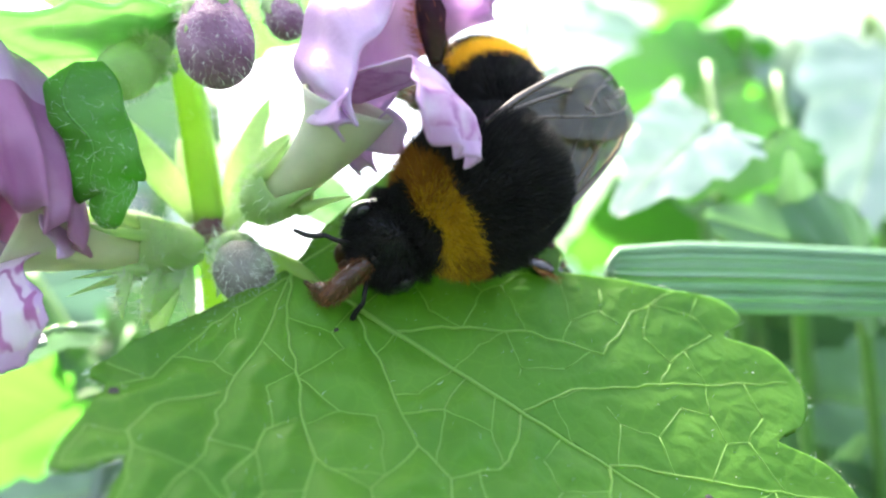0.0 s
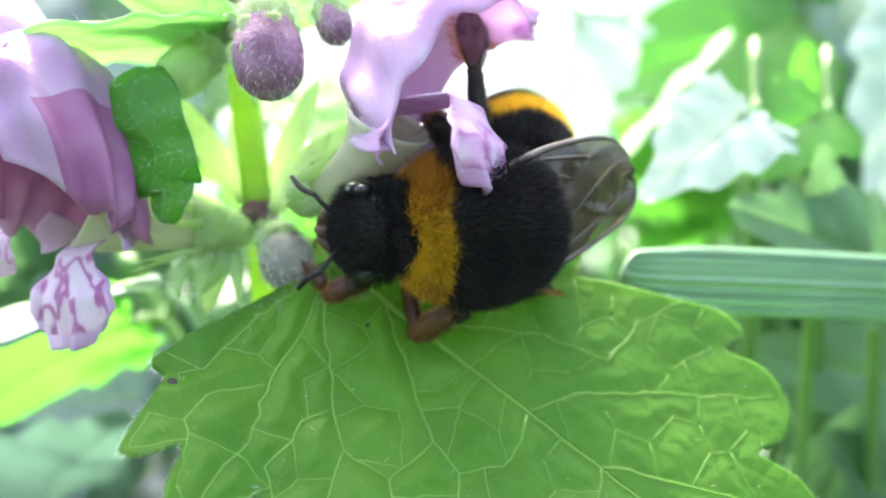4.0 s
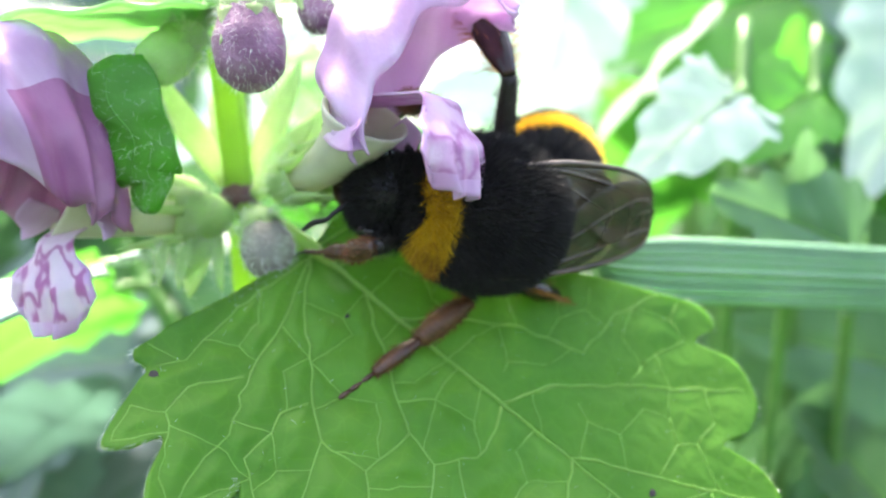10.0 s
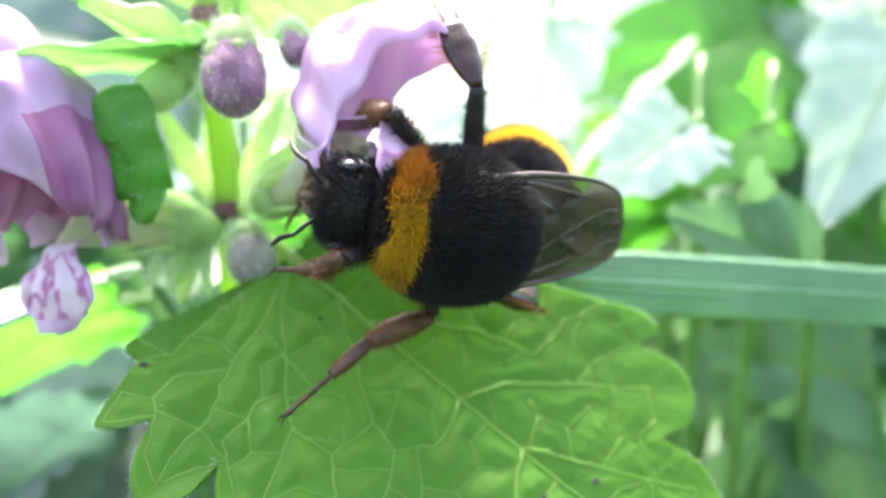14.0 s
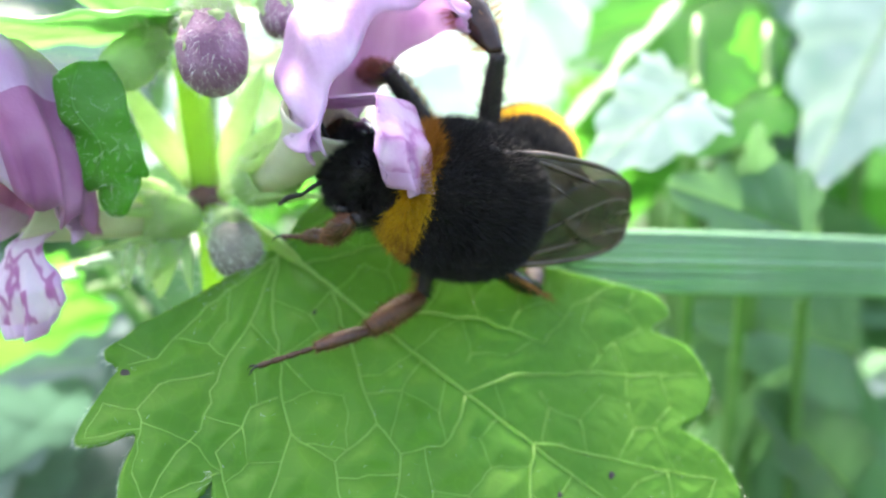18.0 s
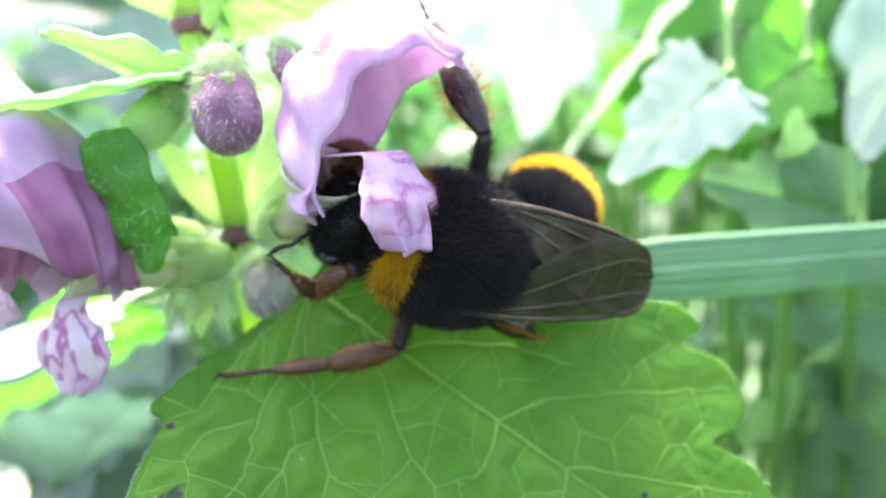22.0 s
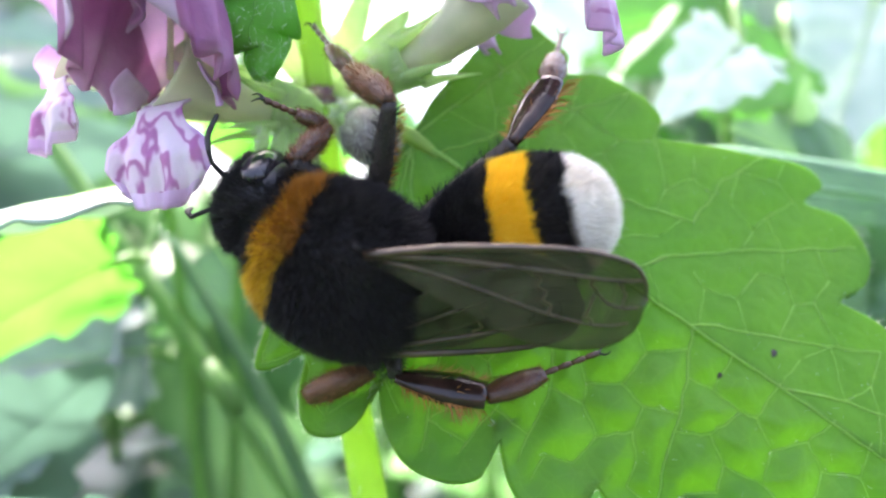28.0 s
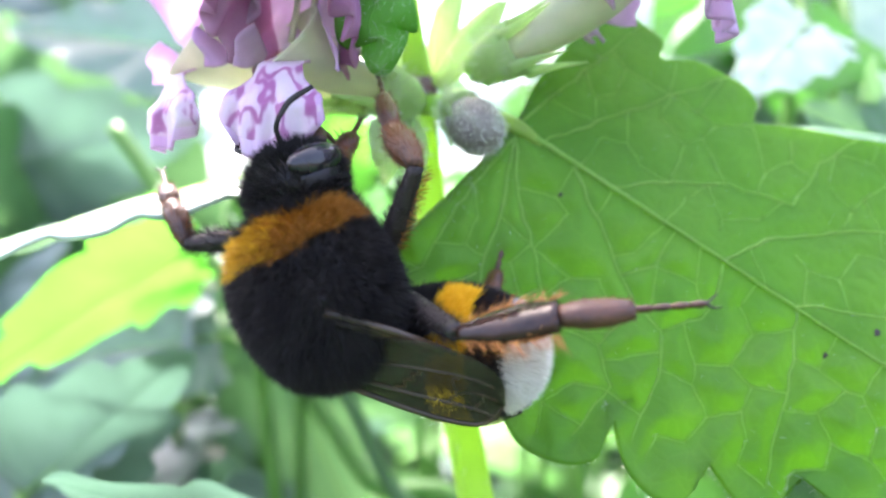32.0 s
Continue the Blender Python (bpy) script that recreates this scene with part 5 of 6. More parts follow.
for sg in (1, -1):
    e = ball((0, 0, 0), (0.85, 0.6, 1.75), 18, 16)
    ev = [(5.95 + x, sg * (2.15 + y), -1.6 + z) for x, y, z in e[0]]
    part("eye", mesh_of("bee_eye", ev, e[1], EYE_MAT), bee_head, "glossy black compound eye")
    a1 = curve_pts([(7.2, sg * 0.8, -1.2), (8.0, sg * 1.5, -0.7), (8.4, sg * 2.0, -0.7)], 8)
    a2 = curve_pts([(8.4, sg * 2.0, -0.7), (9.0, sg * 2.4, -1.5), (9.3, sg * 3.0, -2.7)], 14)
    part("antenna", mesh_of("bee_antenna", *join(tube(a1, [0.14, 0.12], 8), tube(a2, [0.13, 0.15, 0.16, 0.12], 8)), FUR_BLACK), bee_head)
    part("mandible", mesh_of("bee_mandible", *tube(curve_pts([(6.9, sg * 1.0, -3.3), (7.5, sg * 0.7, -4.0), (7.8, sg * 0.15, -4.4)], 8), [0.5, 0.4, 0.15], 8), LEG_BROWN), bee_head)
part("proboscis", mesh_of("bee_proboscis", *tube(curve_pts([(7.2, 0, -3.4), (7.8, 0, -4.3), (7.4, 0, -5.2), (6.2, 0, -5.6)], 14), [0.4, 0.28, 0.18, 0.06], 8), LEG_BROWN), bee_head, "brown tongue sheath")

for sg in (1, -1):
    tv, tf = ball((0, 0, 0), (0.55, 0.4, 0.3), 12, 12)
    part("tegula", mesh_of("bee_tegula", [(-0.4 + x * 0.6, sg * (3.1 + y * 0.6), 2.5 + z * 0.6) for x, y, z in tv], tf, SHELL), thorax, "small shiny black plate over the wing root")

# abdomen: its own space has the waist at the origin
ab_surf = ball((-4.2, 0, -0.2), (4.4, 3.1, 3.0), 56, 40, lambda s: max(math.sin(s * math.pi), 0.02) ** -0.15)
wav = lambda p: 0.07 * math.sin(p[1] * 3.1) + 0.06 * math.sin(p[2] * 4.0)
band = lambda p: -5.2 < p[0] + wav(p) < -3.3 and p[2] > -0.3
tail = lambda p: p[0] + wav(p) < -6.8
abdomen = part("abdomen", tinted(mesh_of("bee_abdomen", *ab_surf, SHELL), lambda p: 1 if band(p) else 2 if tail(p) else 0, [FUR_YELLOW, FUR_WHITE]), bee)
furred(abdomen, ab_surf, (-4.2, 0, -0.2), [("band_fur", FUR_YELLOW, band, "yellow fur band"), ("tail_fur", FUR_WHITE, tail, "white tail fur"), ("abdomen_fur", FUR_BLACK, lambda p: True, "black abdomen fur")], 56000, 0.72, (-0.9, 0, 0.0))


# wings: root at the origin, x towards the tip, y towards the rear edge
def wing_parts(owner, length, width, seed, flip):
    edge_front = curve_pts([(0, 0), (length * 0.3, -0.5), (length * 0.7, -0.55), (length * 0.92, 0.0), (length * 0.985, width * 0.2), (length, width * 0.42)], 40)
    edge_rear = curve_pts([(0, 0.25), (length * 0.25, width * 0.42), (length * 0.55, width * 0.86), (length * 0.80, width * 0.96), (length * 0.95, width * 0.78), (length, width * 0.42)], 40)

    def place(u, v):
        i = int(round(u * 39))
        p = edge_front[i] * (1 - v) + edge_rear[i] * v
        z = 0.22 * math.sin(v * 9 + u * 3) * math.sin(math.pi * min(1, v + 0.08)) * u + 0.25 * math.sin(u * 3.0)
        return np.array([p[0], flip * p[1], z])
    shell(part("membrane", mesh_of("wing_membrane", *grid(place, 40, 16), WING), owner, "clear smoky wing membrane"), 0.03)
    line = lambda uv, r: tube([place(u, v) for u, v in curve_pts(uv, 16)], r, 6)
    veins = [line([(0.0, 0.02), (0.3, 0.02), (0.7, 0.02), (0.98, 0.05)], [0.26, 0.18, 0.1, 0.04]),
             line([(0.0, 0.2), (0.25, 0.25), (0.5, 0.26), (0.66, 0.2), (0.8, 0.05)], [0.15, 0.1, 0.06]),
             line([(0.05, 0.5), (0.3, 0.62), (0.55, 0.7), (0.75, 0.72)], [0.11, 0.07, 0.05]),
             line([(0.36, 0.26), (0.4, 0.45), (0.44, 0.68)], [0.07, 0.07]),
             line([(0.5, 0.26), (0.56, 0.42), (0.64, 0.5), (0.8, 0.5)], [0.07, 0.05]),
             line([(0.6, 0.22), (0.66, 0.36), (0.68, 0.5)], [0.06, 0.05]),
             line([(0.55, 0.42), (0.54, 0.55), (0.56, 0.7)], [0.06, 0.05])]
    for v in veins:
        part("wing_vein", mesh_of("wing_vein", *v, WING_VEIN), owner)


wings = {}
for sg, nm in ((1, "left"), (-1, "right")):
    for kind_of, ln, wd in (("forewing", 12.6, 4.6), ("hindwing", 9.0, 3.2)):
        w = new(kind_of)
        w.empty_display_size = 0.001
        w.parent = bee
        wing_parts(w, ln, wd, 5, sg)
        wings[nm, kind_of] = w


def wing_pose(sg, kind_of, sweep, lift, turn):
    """sweep: degrees away from straight back; lift: degrees up from level; turn: degrees about its length."""
    root = Vector((-0.9 if kind_of == "forewing" else -1.6, sg * 3.0, 2.6 if kind_of == "forewing" else 2.2)) * 0.001
    if kind_of == "hindwing":
        sweep, lift = sweep - 4, lift - 5
    return Matrix.Translation(root) @ pose(0, 0, 0, 0, 0, 180 - sg * sweep) @ pose(0, 0, 0, 0, -lift, 0) @ pose(0, 0, 0, sg * turn, 0, 0)


# legs: three rigid pieces each, x along the piece
LEG_SIZES = {"front": (3.8, 2.9, 3.4), "mid": (5.4, 3.9, 6.4), "hind": (6.6, 4.7, 6.6)}
HIPS = {"front": (2.4, 1.6, -3.0), "mid": (0.3, 1.9, -3.3), "hind": (-1.9, 1.7, -3.2)}


def limb(name, mat, line, radii, fur, flat=1.0, fur_mat=None, fur_len=0.62):
    v, f = tube(curve_pts(line, 16), radii, 10, flat=flat)
    ob = part(name, mesh_of(name, v, f, mat), bee)
    p, n = surface_samples(v, f, fur, rng)
    part("leg_hairs", mesh_of("leg_hairs", *hairs(p, n + np.array([0.8, 0, 0]), fur_len, 0.03, rng, 0.2, 0.3), fur_mat or mat, smooth=False), ob, kind="stuff")
    return ob


legs = {}
for pair, (a, b, c) in LEG_SIZES.items():
    for nm in ("left", "right"):
        w = 1.25 if pair == "hind" else 1.0
        femur = limb("femur", LEG_DARK, [(0, 0, 0), (a * 0.5, 0, 0.1), (a, 0, 0)], [0.5, 0.7, 0.62, 0.45], 900, 0.85, FUR_BLACK)
        if pair == "mid":
            top = [(x, s, 0.55) for x in np.linspace(0.8, a, 70) for s in (-0.3, 0.2)]
            part("thigh_fringe", mesh_of("thigh_fringe", *hairs(top, [(0.5, p[1] * 0.6, 1.0) for p in top], 0.65, 0.04, rng, 0.3, 0.3), FUR_RUST, smooth=False), femur, "rust-coloured thigh hairs", "stuff")
        if pair == "hind":
            tibia = limb("tibia", LEG_SHINY, [(0, 0, 0), (b * 0.5, 0, 0.1), (b, 0, 0)], [0.4, 0.9, 1.1, 0.85], 20, 0.6, FUR_RUST)
            rim = [(x, s * np.interp(x, [0, b * 0.5, b], [0.35, 1.05, 1.05]), 0) for x in np.linspace(0.3, b, 90) for s in (1, -1)]
            part("tibia_fringe", mesh_of("tibia_fringe", *hairs(rim, [(0.5, np.sign(p[1]), 0.25) for p in rim], 1.1, 0.05, rng, 0.3, 0.2), FUR_RUST, smooth=False), tibia, "rust-coloured hair fringe", "stuff")
        else:
            tibia = limb("tibia", LEG_RUSTY if pair == "mid" else LEG_BROWN, [(0, 0, 0), (b * 0.5, 0, 0.08), (b, 0, 0)], [0.42, 0.78, 0.82, 0.55] if pair == "mid" else [0.4, 0.62, 0.66, 0.45], 700, 0.9, LEG_FUR, 0.38)
        base = c * 0.5
        tarsus = limb("tarsus", LEG_BROWN, [(0, 0, 0), (base * 0.5, 0, 0.05), (base, 0, 0)], [0.42 * w, 0.6 * w, 0.58 * w, 0.4 * w], 260, 0.7, LEG_FUR, 0.28)
        x = base
        for q in range(4):
            ln = (c - base) / 4.0
            part("tarsal_joint", mesh_of("tarsal_joint", *tube(curve_pts([(x, 0, 0), (x + ln * 0.6, 0, 0), (x + ln, 0, 0)], 6), [0.12, 0.19, 0.15], 7), LEG_BROWN), tarsus)
            x += ln
        for s in (1, -1):
            part("claw", mesh_of("bee_claw", *tube(curve_pts([(x, 0, 0), (x + 0.35, s * 0.25, 0.05), (x + 0.6, s * 0.35, -0.2)], 6), [0.09, 0.02], 6), LEG_DARK), tarsus)
        legs[f"{pair}_{nm}"] = (pair, nm, femur, tibia, tarsus)

# where knee, ankle and tip of each leg are, in the bee's own space
LEG_ROWS = {
    "front_left": [
        (0, (7.1, 0.3, -0.2), (8.8, 0.7, -0.7), (10.1, -0.6, -4.5)),
        (2, (6.4, 1.4, 0.2), (7.8, 2.0, -4.2), (9.9, 0.3, -6.2)),
        (6, (5.3, 3.7, -4.8), (6.9, 4.0, -5.5), (8.2, 2.7, -7.0)),
        (9, (5.8, 2.9, 0.9), (7.3, 4.1, -3.3), (8.8, 4.3, -4.4)),
        (19, (5.5, 2.5, 1.0), (6.7, 4.8, -2.4), (8.3, 4.9, -3.2)),
        (23, (5.2, 2.6, 0.6), (6.2, 3.7, -0.3), (7.4, 3.9, -0.3)),
        (24, (8.2, 3.5, -0.0), (9.7, 2.0, -1.7), (12.9, 1.3, -5.6)),
        (25.5, (8.6, 2.4, 0.2), (9.8, 1.4, -1.2), (13.8, -0.9, -6.6)),
        (28, (3.2, 3.8, -3.6), (4.7, 4.9, -5.3), (5.9, 5.4, -7.3)),
        (30.5, (4.9, 6.3, -0.5), (6.5, 8.2, -1.6), (8.2, 9.6, -2.9)),
        (31, (5.9, 6.9, 0.5), (8.5, 8.5, -0.4), (10.8, 10.8, -1.7)),
        (32, (5.4, 7.3, 0.9), (8.7, 8.6, -0.1), (10.8, 10.6, -1.8)),
    ],
    "mid_left": [
        (0, (1.3, 3.5, -1.1), (1.6, 3.4, -3.9), (1.2, 2.6, -6.5)),
        (2.5, (0.9, 3.8, 0.1), (1.6, 4.7, -2.2), (1.9, 4.0, -4.5)),
        (6, (-0.1, 5.6, -3.0), (2.6, 6.9, -4.4), (3.6, 3.0, -4.6)),
        (7.5, (-0.9, 4.8, -1.9), (1.8, 6.0, -2.7), (6.6, 4.4, -5.2)),
        (8, (-0.4, 5.3, -1.8), (2.1, 7.3, -1.2), (4.4, 8.2, -2.2)),
        (8.5, (-0.3, 5.7, -1.7), (2.5, 7.5, -0.5), (6.0, 8.3, -1.0)),
        (9, (-0.6, 5.3, -1.5), (1.9, 7.3, -0.3), (5.0, 12.0, 2.4)),
        (10, (-0.9, 5.2, -1.4), (2.3, 8.2, -0.6), (8.2, 13.4, 1.0)),
        (11, (-1.3, 5.1, -1.4), (1.9, 8.3, -0.9), (6.8, 13.1, 0.8)),
        (13, (-0.4, 5.5, -1.7), (3.0, 7.1, -2.0), (7.6, 11.5, -1.2)),
        (16.5, (-0.7, 5.7, -1.6), (1.8, 8.7, 0.6), (4.1, 12.7, 2.1)),
        (18, (0.0, 6.1, -1.8), (3.0, 8.6, -0.5), (8.0, 11.4, 0.0)),
        (19, (-0.1, 5.8, -1.5), (4.0, 7.9, -0.1), (8.9, 11.5, 1.1)),
        (20, (-0.2, 5.2, -0.2), (4.0, 5.9, 0.4), (11.4, 7.9, 0.1)),
        (21, (0.2, 5.3, 0.7), (4.0, 7.4, 1.7), (10.3, 9.1, 0.5)),
        (22, (0.8, 6.5, -1.9), (4.7, 8.5, -2.5), (9.8, 10.5, -4.2)),
        (23, (0.2, 5.2, -2.3), (4.1, 6.3, -3.1), (9.6, 7.6, -5.7)),
        (24, (5.9, 5.7, -0.3), (10.0, 5.4, -1.8), (16.9, 4.0, -4.2)),
        (25.5, (3.4, 5.4, 1.4), (6.6, 4.1, 0.0), (8.0, 2.8, -1.6)),
        (28, (-3.5, 6.0, -1.0), (-2.4, 7.1, -0.4), (-1.7, 8.1, -2.1)),
        (29.5, (-1.9, 5.1, -2.5), (-1.0, 7.0, -3.0), (0.3, 7.8, -4.4)),
        (30.5, (0.0, 4.7, -3.4), (1.3, 5.2, -4.9), (2.7, 5.4, -6.4)),
        (32, (0.2, 4.6, -3.5), (1.4, 5.0, -5.0), (2.8, 5.2, -6.5)),
    ],
    "hind_left": [
        (0, (-0.9, 4.7, -1.4), (-2.1, 5.6, -2.5), (-3.6, 5.2, -3.6)),
        (6, (-2.0, 3.0, -1.2), (-4.9, 3.5, -2.9), (-6.8, 2.7, -6.0)),
        (9, (-2.5, 3.5, -0.9), (-5.5, 4.0, -2.6), (-7.2, 3.1, -5.9)),
        (19, (-3.2, 3.1, -0.9), (-6.1, 3.9, -2.6), (-7.8, 3.0, -5.8)),
        (25.5, (-2.7, 4.1, -1.0), (-5.3, 3.9, -1.9), (-7.2, 3.3, -3.1)),
        (27.5, (-0.3, 5.3, -0.0), (-4.2, 4.7, -2.9), (-7.6, 5.2, -4.9)),
        (28, (-4.7, 3.8, 1.1), (-10.2, 2.4, 0.5), (-11.9, 1.0, -1.7)),
        (28.5, (-3.1, 5.0, 2.3), (-7.7, 4.5, 2.0), (-13.8, 5.6, 1.4)),
        (29, (-3.7, 4.3, 2.2), (-7.7, 3.5, 1.6), (-14.3, 3.0, 1.2)),
        (29.5, (-5.8, 3.2, 1.2), (-9.6, 1.7, 0.2), (-15.9, 0.4, -1.0)),
        (30, (-4.3, 3.4, 0.6), (-7.9, 1.9, -0.8), (-13.0, -0.0, -3.1)),
        (30.5, (-5.4, 1.7, -2.4), (-8.8, 0.2, -4.7), (-12.4, -1.5, -6.9)),
        (31, (-6.0, 1.2, -4.0), (-8.6, -0.1, -5.8), (-11.6, -1.7, -8.0)),
        (32, (-2.8, 1.0, -5.6), (-4.2, -0.6, -6.8), (-4.6, -2.2, -9.0)),
    ],
    "front_right": [
        (0, (4.4, -2.3, -3.0), (5.0, -1.5, -5.0), (5.8, -1.0, -6.0)),
        (6, (5.6, -3.1, -3.0), (6.1, -1.5, -5.0), (6.6, -0.5, -6.0)),
        (9, (6.4, -2.7, -3.0), (6.7, -1.1, -5.0), (7.1, 0.0, -6.0)),
        (19, (7.1, -2.3, -3.0), (7.5, -0.8, -5.0), (7.8, 0.4, -6.0)),
        (25, (5.1, -3.6, -1.9), (6.6, -5.3, -4.1), (7.3, -4.8, -6.8)),
        (25.5, (5.9, -3.6, -1.8), (7.7, -5.2, -4.0), (8.5, -4.6, -6.7)),
        (27.5, (5.1, -2.4, -4.2), (5.4, -2.1, -7.6), (7.3, -1.2, -9.4)),
        (28, (4.7, -3.0, -2.0), (4.4, -3.9, -4.0), (5.7, -4.4, -4.0)),
        (28.5, (5.5, -3.0, -4.5), (6.0, -2.9, -8.0), (8.4, -1.4, -10.7)),
        (29, (5.3, -4.0, -5.2), (5.6, -4.0, -8.8), (7.8, -2.9, -11.7)),
        (29.5, (6.4, -3.2, -4.6), (8.8, -2.3, -7.7), (8.6, -2.1, -11.2)),
        (30, (5.2, -2.2, -4.2), (6.9, -2.0, -7.7), (8.3, -1.2, -10.9)),
        (30.5, (4.9, -1.4, -3.1), (6.3, -0.1, -6.3), (7.9, 0.8, -9.7)),
        (31, (5.1, -1.3, -2.7), (6.9, -0.5, -6.0), (8.5, 0.5, -9.2)),
        (32, (4.9, -1.3, -2.8), (6.6, -0.3, -5.9), (8.5, 0.3, -9.3)),
    ],
    "mid_right": [
        (0, (-0.1, -5.7, -0.5), (-0.9, -6.8, -4.0), (-0.8, -8.6, -8.0)),
        (6, (2.5, -5.3, -1.4), (2.4, -6.0, -5.1), (2.3, -7.4, -8.9)),
        (9, (4.6, -5.5, -0.9), (5.0, -5.5, -4.7), (4.9, -4.5, -8.3)),
        (12, (3.9, -5.1, -0.6), (4.3, -5.1, -4.4), (4.2, -4.4, -8.0)),
        (17, (5.6, -6.4, -1.2), (6.2, -6.1, -5.0), (6.1, -5.3, -8.6)),
        (19, (5.6, -5.3, -1.1), (6.3, -5.3, -5.0), (6.5, -4.8, -8.6)),
        (21, (5.9, -6.5, -1.2), (7.2, -6.4, -4.2), (7.2, -5.8, -7.7)),
        (22, (5.0, -3.5, 0.1), (6.6, -4.0, -2.9), (7.4, -4.0, -6.8)),
        (23, (4.2, -4.9, 1.4), (5.6, -6.0, -1.6), (5.7, -5.8, -5.8)),
        (24, (3.0, -7.7, -0.7), (5.0, -8.9, -3.0), (5.7, -8.7, -6.8)),
        (25, (0.9, -7.1, 0.0), (0.7, -7.3, -3.6), (0.6, -6.9, -7.2)),
        (25.5, (1.4, -7.0, -0.0), (1.3, -7.2, -3.6), (1.3, -6.7, -7.2)),
        (27.5, (1.9, -7.0, -3.7), (4.5, -6.2, -6.8), (8.1, -5.7, -11.3)),
        (28, (1.6, -7.5, -3.5), (4.9, -6.8, -6.5), (8.4, -6.3, -10.9)),
        (28.5, (2.3, -7.8, -4.1), (5.4, -6.8, -7.1), (8.2, -5.6, -11.1)),
        (29, (1.7, -8.6, -4.7), (5.0, -7.8, -7.7), (7.8, -7.1, -12.1)),
        (29.5, (2.2, -8.4, -4.6), (4.9, -6.7, -7.1), (8.5, -4.1, -10.1)),
        (30, (3.0, -8.1, -4.8), (5.8, -5.8, -6.9), (8.5, -3.2, -9.9)),
        (30.5, (3.0, -6.7, -6.1), (5.7, -3.4, -7.0), (9.3, -0.7, -10.0)),
        (31, (3.6, -6.4, -4.5), (6.2, -3.6, -6.1), (9.8, -0.9, -9.2)),
        (32, (3.5, -5.8, -4.0), (6.0, -3.6, -6.0), (10.0, -1.4, -9.6)),
    ],
    "hind_right": [
        (0, (-2.2, -7.4, -2.1), (-3.2, -9.4, -2.0), (-5.0, -12.5, -2.7)),
        (2, (-1.6, -7.8, -2.4), (-2.3, -10.1, -2.9), (-3.6, -13.5, -4.4)),
        (5, (-0.5, -8.7, -1.8), (-1.1, -10.8, -3.9), (-1.7, -13.8, -7.2)),
        (7, (0.4, -8.0, -2.1), (0.1, -10.5, -3.3), (-0.1, -13.5, -5.6)),
        (9, (0.3, -8.0, -1.0), (1.9, -10.8, -2.8), (3.3, -13.0, -4.5)),
        (12, (-0.8, -7.4, -0.5), (0.2, -10.4, -2.7), (0.9, -13.2, -5.8)),
        (14, (-0.1, -7.9, -0.7), (0.9, -10.5, -2.9), (1.5, -13.0, -6.0)),
        (17, (0.1, -8.9, -0.9), (2.1, -11.6, -3.4), (3.5, -13.9, -5.6)),
        (19, (-0.4, -8.1, -0.7), (2.0, -11.0, -2.8), (3.7, -12.6, -4.5)),
        (21, (-1.2, -9.3, -1.1), (0.7, -11.6, -2.9), (2.1, -14.2, -5.0)),
        (22, (-0.4, -6.8, 0.1), (1.8, -9.9, -1.6), (3.9, -13.2, -3.7)),
        (23, (-1.0, -8.3, 0.6), (0.6, -10.4, 0.4), (1.5, -12.5, -0.7)),
        (24, (-1.9, -9.3, -1.4), (-1.4, -12.0, -2.4), (-1.7, -15.0, -4.2)),
        (25, (-1.6, -9.8, -1.6), (-1.9, -12.6, -2.8), (-2.3, -15.1, -4.0)),
        (25.5, (-1.1, -9.7, -1.8), (-1.4, -12.4, -3.0), (-1.7, -14.9, -4.2)),
        (27.5, (-4.2, -5.7, -6.4), (-6.0, -6.7, -8.3), (-5.3, -6.9, -10.9)),
        (28, (-4.6, -7.5, -5.8), (-5.0, -9.9, -9.6), (-4.7, -10.5, -13.5)),
        (28.5, (-4.3, -6.9, -5.9), (-4.4, -9.1, -9.8), (-4.2, -10.2, -14.2)),
        (29, (-4.5, -7.7, -6.4), (-5.2, -10.2, -10.5), (-5.1, -11.5, -15.1)),
        (29.5, (-3.5, -8.1, -6.8), (-3.9, -11.3, -11.4), (-3.1, -12.6, -15.9)),
        (30, (-2.3, -8.2, -6.2), (-1.1, -10.4, -10.3), (0.6, -11.9, -16.4)),
        (30.5, (-3.3, -6.6, -2.1), (-3.7, -10.7, -4.7), (-4.0, -13.5, -8.2)),
        (31, (-3.8, -6.1, -2.5), (-3.1, -10.5, -4.8), (-2.2, -13.9, -8.1)),
        (31.5, (-3.8, -6.6, -1.0), (-2.9, -11.1, -3.3), (-1.6, -14.5, -6.7)),
        (32, (-4.3, -6.4, -1.0), (-5.3, -10.5, -2.8), (-7.1, -13.8, -6.2)),
    ],
}
